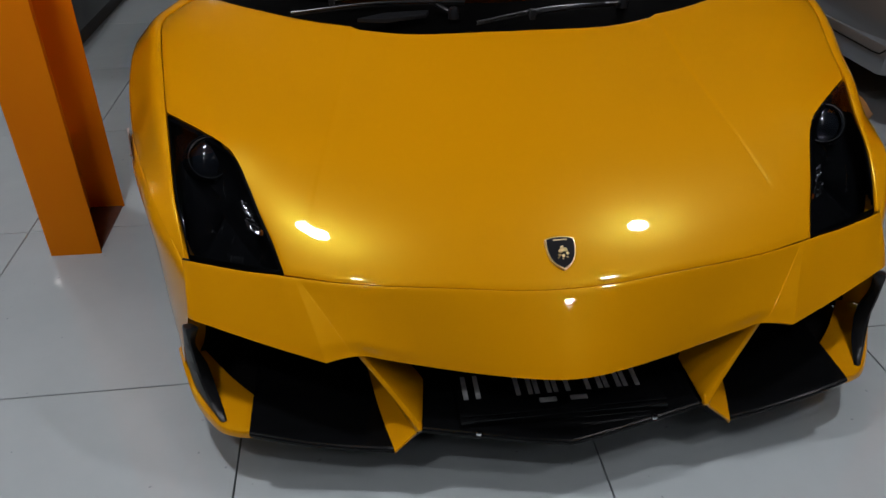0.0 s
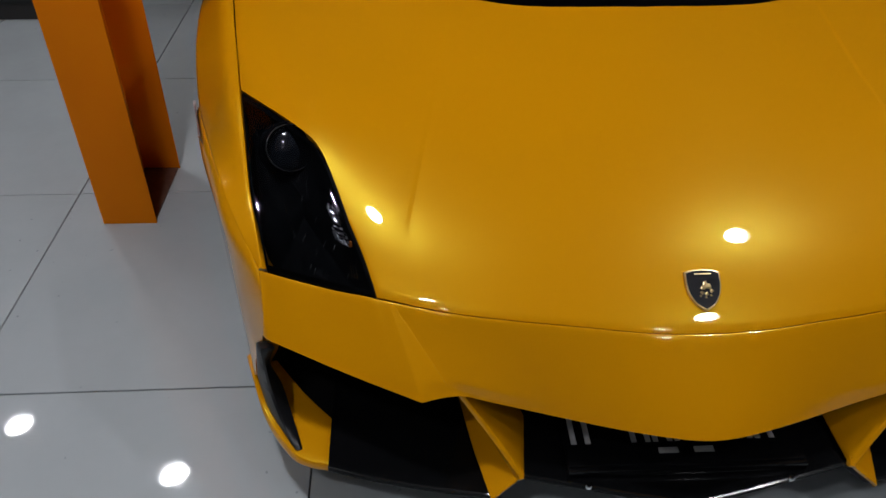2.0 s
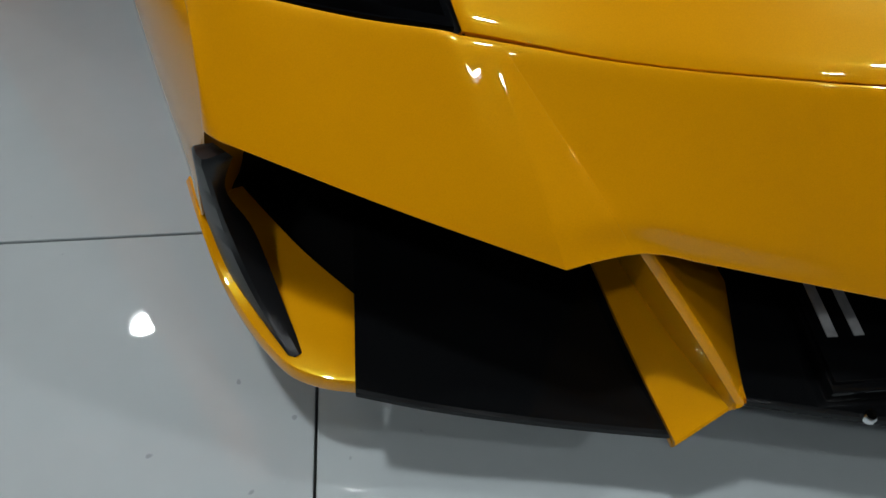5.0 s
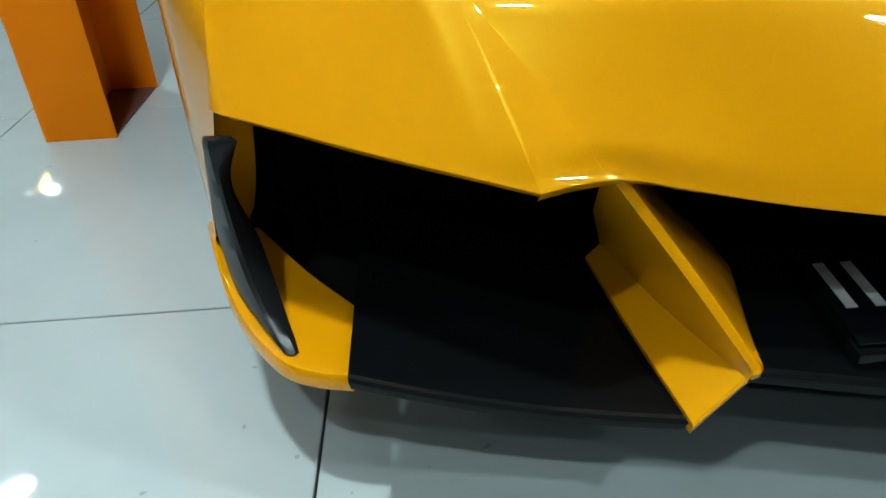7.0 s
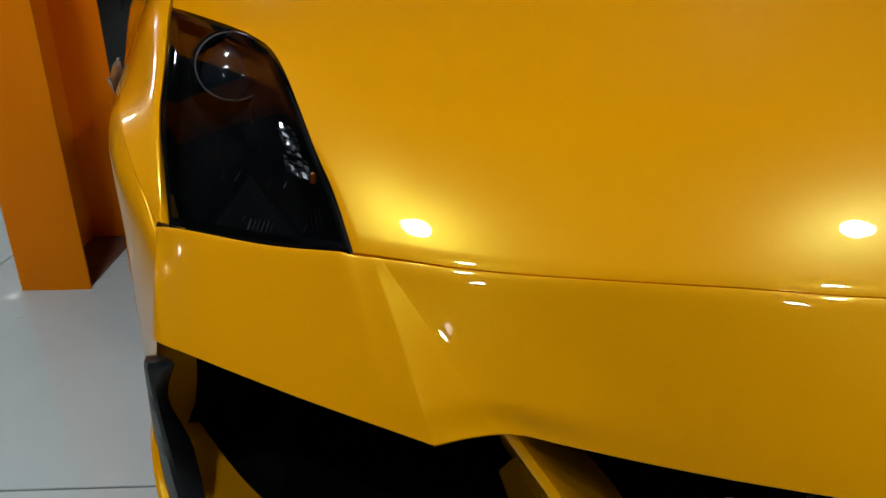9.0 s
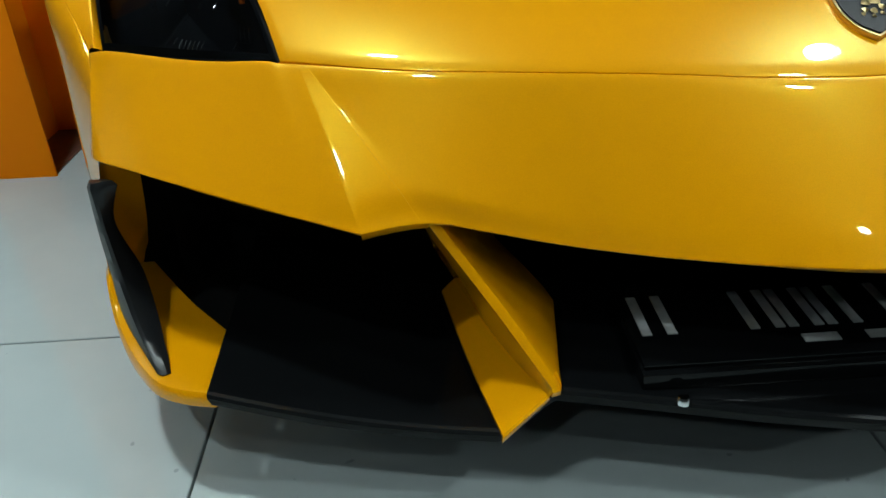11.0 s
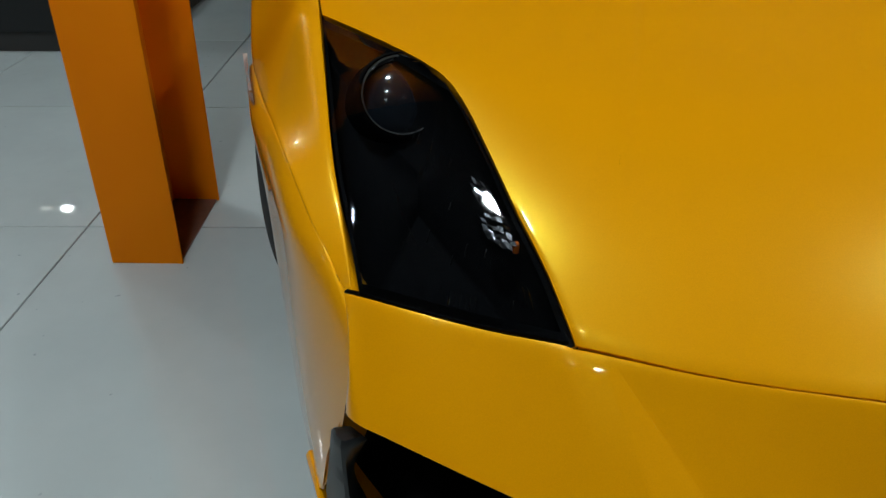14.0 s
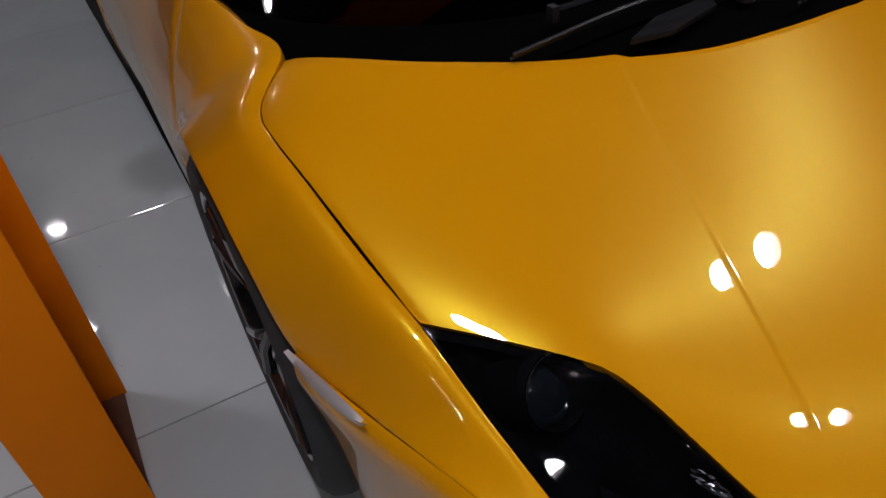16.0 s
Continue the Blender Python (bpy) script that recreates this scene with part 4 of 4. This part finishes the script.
        bm = grid(rolled(flip(rear, s), (s, 0, 0), (1, 1, 1, 0)), (s, 0, 0))
        gone = [f for f in bm.faces if (f.calc_center_median().y - REAR_AXLE)**2 + (f.calc_center_median().z - 0.335)**2 < 0.365**2]
        bmesh.ops.delete(bm, geom=gone, context="FACES")
        part("rear_fender", bm, PAINT, car)
        part("rear_arch_liner", grid(flip([[Vector((x, REAR_AXLE - 0.39 * math.cos(t), 0.335 + 0.39 * math.sin(t))) for t in np.linspace(-0.3, math.pi + 0.3, 24)] for x in (0.55, 0.93)], s), (0, 0, -1)), BLACK_DEEP, car)
        part("side_skirt", grid(flip(rolled([[p + Vector((-0.01, 0, 0.01)) for p in low[:44]], [p + Vector((0.012, 0, -0.015)) for p in low[:44]], [p + Vector((-0.02, 0, -0.05)) for p in low[:44]]], (1, 0, 0), (0, 1, 0, 0)), s), (s, 0, 0)), BLACK_SATIN, car, "black side skirt")
        scoop = [[Vector((0.952, 4.02, 0.62)), Vector((0.966, 4.25, 0.66))], [Vector((0.948, 4.02, 0.30)), Vector((0.963, 4.25, 0.28))]]
        part("side_intake", grid(flip(scoop, s), (s, 0, 0)), BLACK_DEEP, car, "black side air intake")
        tail = part("tail_light", box((0.34, 0.03, 0.06), (0, 0, 0), 0.012), AMBER, car, "slim tail light")
        tail.location = (s * 0.52, 5.71, 0.70)
        pipe = part("exhaust_pipe", lathe([(0.04, -0.06), (0.045, 0.0), (0.043, 0.004), (0.039, 0.0), (0.038, -0.06)], 24, "Y"), STEEL, car)
        pipe.location = (s * 0.45, 5.80, 0.30)
        mirror = part("door_mirror", lathe([(0.0005, -0.09), (0.035, -0.075), (0.055, -0.02), (0.06, 0.04), (0.055, 0.06), (0.0005, 0.055)], 24, "Y"), PAINT, car, "yellow door mirror")
        mirror.scale, mirror.location = (1.5, 1, 0.9), (s * 0.985, 2.93, 0.90)
        part("stalk", tube([(-s * 0.10, 0.02, -0.08), (-s * 0.03, 0.01, -0.02)], 0.014, 8), BLACK_PLASTIC, mirror)
    tail_rows = [[Vector((x, 5.62 + 0.10 * (1 - (x / 0.86)**2) + dy, z)) for x in np.linspace(-0.84, 0.84, 21)] for z, dy in ((0.80, -0.05), (0.66, 0.0), (0.45, 0.03), (0.25, 0.0), (0.18, -0.04))]
    part("rear_bumper", grid(tail_rows, (0, 1, 0)), PAINT, car)
    part("underbody", box((1.5, 3.6, 0.25), (0, 3.9, 0.28)), BLACK_DEEP, car)
    part("bulkhead", box((1.1, 0.05, 0.42), (0, 2.05, 0.42)), BLACK_DEEP, car)


cabin()


def neighbour():
    """The silver car in the next bay."""
    c = thing("silver_car", "silver-grey saloon car with black sills parked in the next bay", "car")
    rows = []
    for k in range(41):
        v = k / 40
        y = -2.2 + 4.4 * v
        nose = max(0.0, abs(v - 0.5) * 2 - 0.75) / 0.25
        w = 0.90 * (1 - 0.07 * nose**2)
        top = 0.92 - 0.22 * nose**1.5
        row = []
        for t in np.linspace(-1, 1, 25):
            a = t * math.pi / 2
            x = w * math.copysign(abs(math.sin(a))**0.45, a)
            z = 0.26 + (top - 0.26) * abs(math.cos(a))**0.55
            row.append(Vector((x, y, z)))
        rows.append(row)
    part("body", grid(rolled(rows, (0, 0, 1), (1, 1, 1, 1), 0.04, 0.012), (0, 0, 1)), SILVER, c)
    rows = []
    for y, z, w in ((-1.1, 0.86, 0.74), (-0.5, 1.28, 0.60), (0.2, 1.42, 0.58), (1.0, 1.36, 0.58), (1.75, 0.88, 0.70)):
        rows.append([Vector((w * k / 6 + 0.12 * math.copysign(max(0, abs(k) / 6 - 0.8), k), y, z - 0.5 * max(0, abs(k) / 6 - 0.75) * (z > 0.9))) for k in range(-6, 7)])
    part("cabin", grid(rows, (0, 0, 1)), WINDOW, c, "dark tinted glasshouse")
    for s in (1, -1):
        part("sill", box((0.07, 4.0, 0.13), (s * 0.878, -0.05, 0.290), 0.034), SILVER, c)
        part("door_seam", tube([(s * 0.9125, -0.6, 0.318), (s * 0.9125, -1.97, 0.310), (s * 0.912, -2.012, 0.314), (s * 0.908, -2.035, 0.335)], 0.0035, 8), BLACK_DEEP, c)
        for y in (-1.08, 1.40):
            w = part("wheel", lathe([(0.0005, 0.09), (0.20, 0.10), (0.23, 0.10), (0.30, 0.105), (0.325, 0.08), (0.325, -0.1), (0.2, -0.1)], 48, "X"), RUBBER, c)
            w.location, w.scale = (s * 0.80, y, 0.325), (s, 1, 1)
            r = part("rim", lathe([(0.0005, 0.095), (0.06, 0.105), (0.21, 0.104), (0.225, 0.09)], 48, "X"), STEEL, w)
    part("chassis", box((1.6, 4.0, 0.2), (0, 0, 0.35)), BLACK_DEEP, c)
    c.location = (2.60, 5.02, 0)


neighbour()


# ---------------------------------------------------------------- floor tiles, each a piece of the floor
def tiles():
    bm = box((TILE_SIZE - 0.0035, TILE_SIZE - 0.0035, 0.012), (0, 0, -0.006))
    top = [e for e in bm.edges if all(v.co.z > -0.001 for v in e.verts)]
    bmesh.ops.bevel(bm, geom=top, offset=0.0012, segments=1, affect="EDGES")
    me = bpy.data.meshes.new("tile")
    bm.to_mesh(me)
    bm.free()
    me.materials.append(TILE)
    i0, i1 = math.ceil((X0 - TILE_X) / TILE_SIZE), math.floor((X1 - TILE_X) / TILE_SIZE)
    j0, j1 = math.ceil((Y0 - TILE_Y) / TILE_SIZE), math.floor((Y1 - TILE_Y) / TILE_SIZE)
    for i in range(i0, i1):
        for j in range(j0, j1):
            ob = new("tile", me)
            ob.parent = floor
            ob.location = (TILE_X + (i + 0.5) * TILE_SIZE, TILE_Y + (j + 0.5) * TILE_SIZE, 0)


tiles()
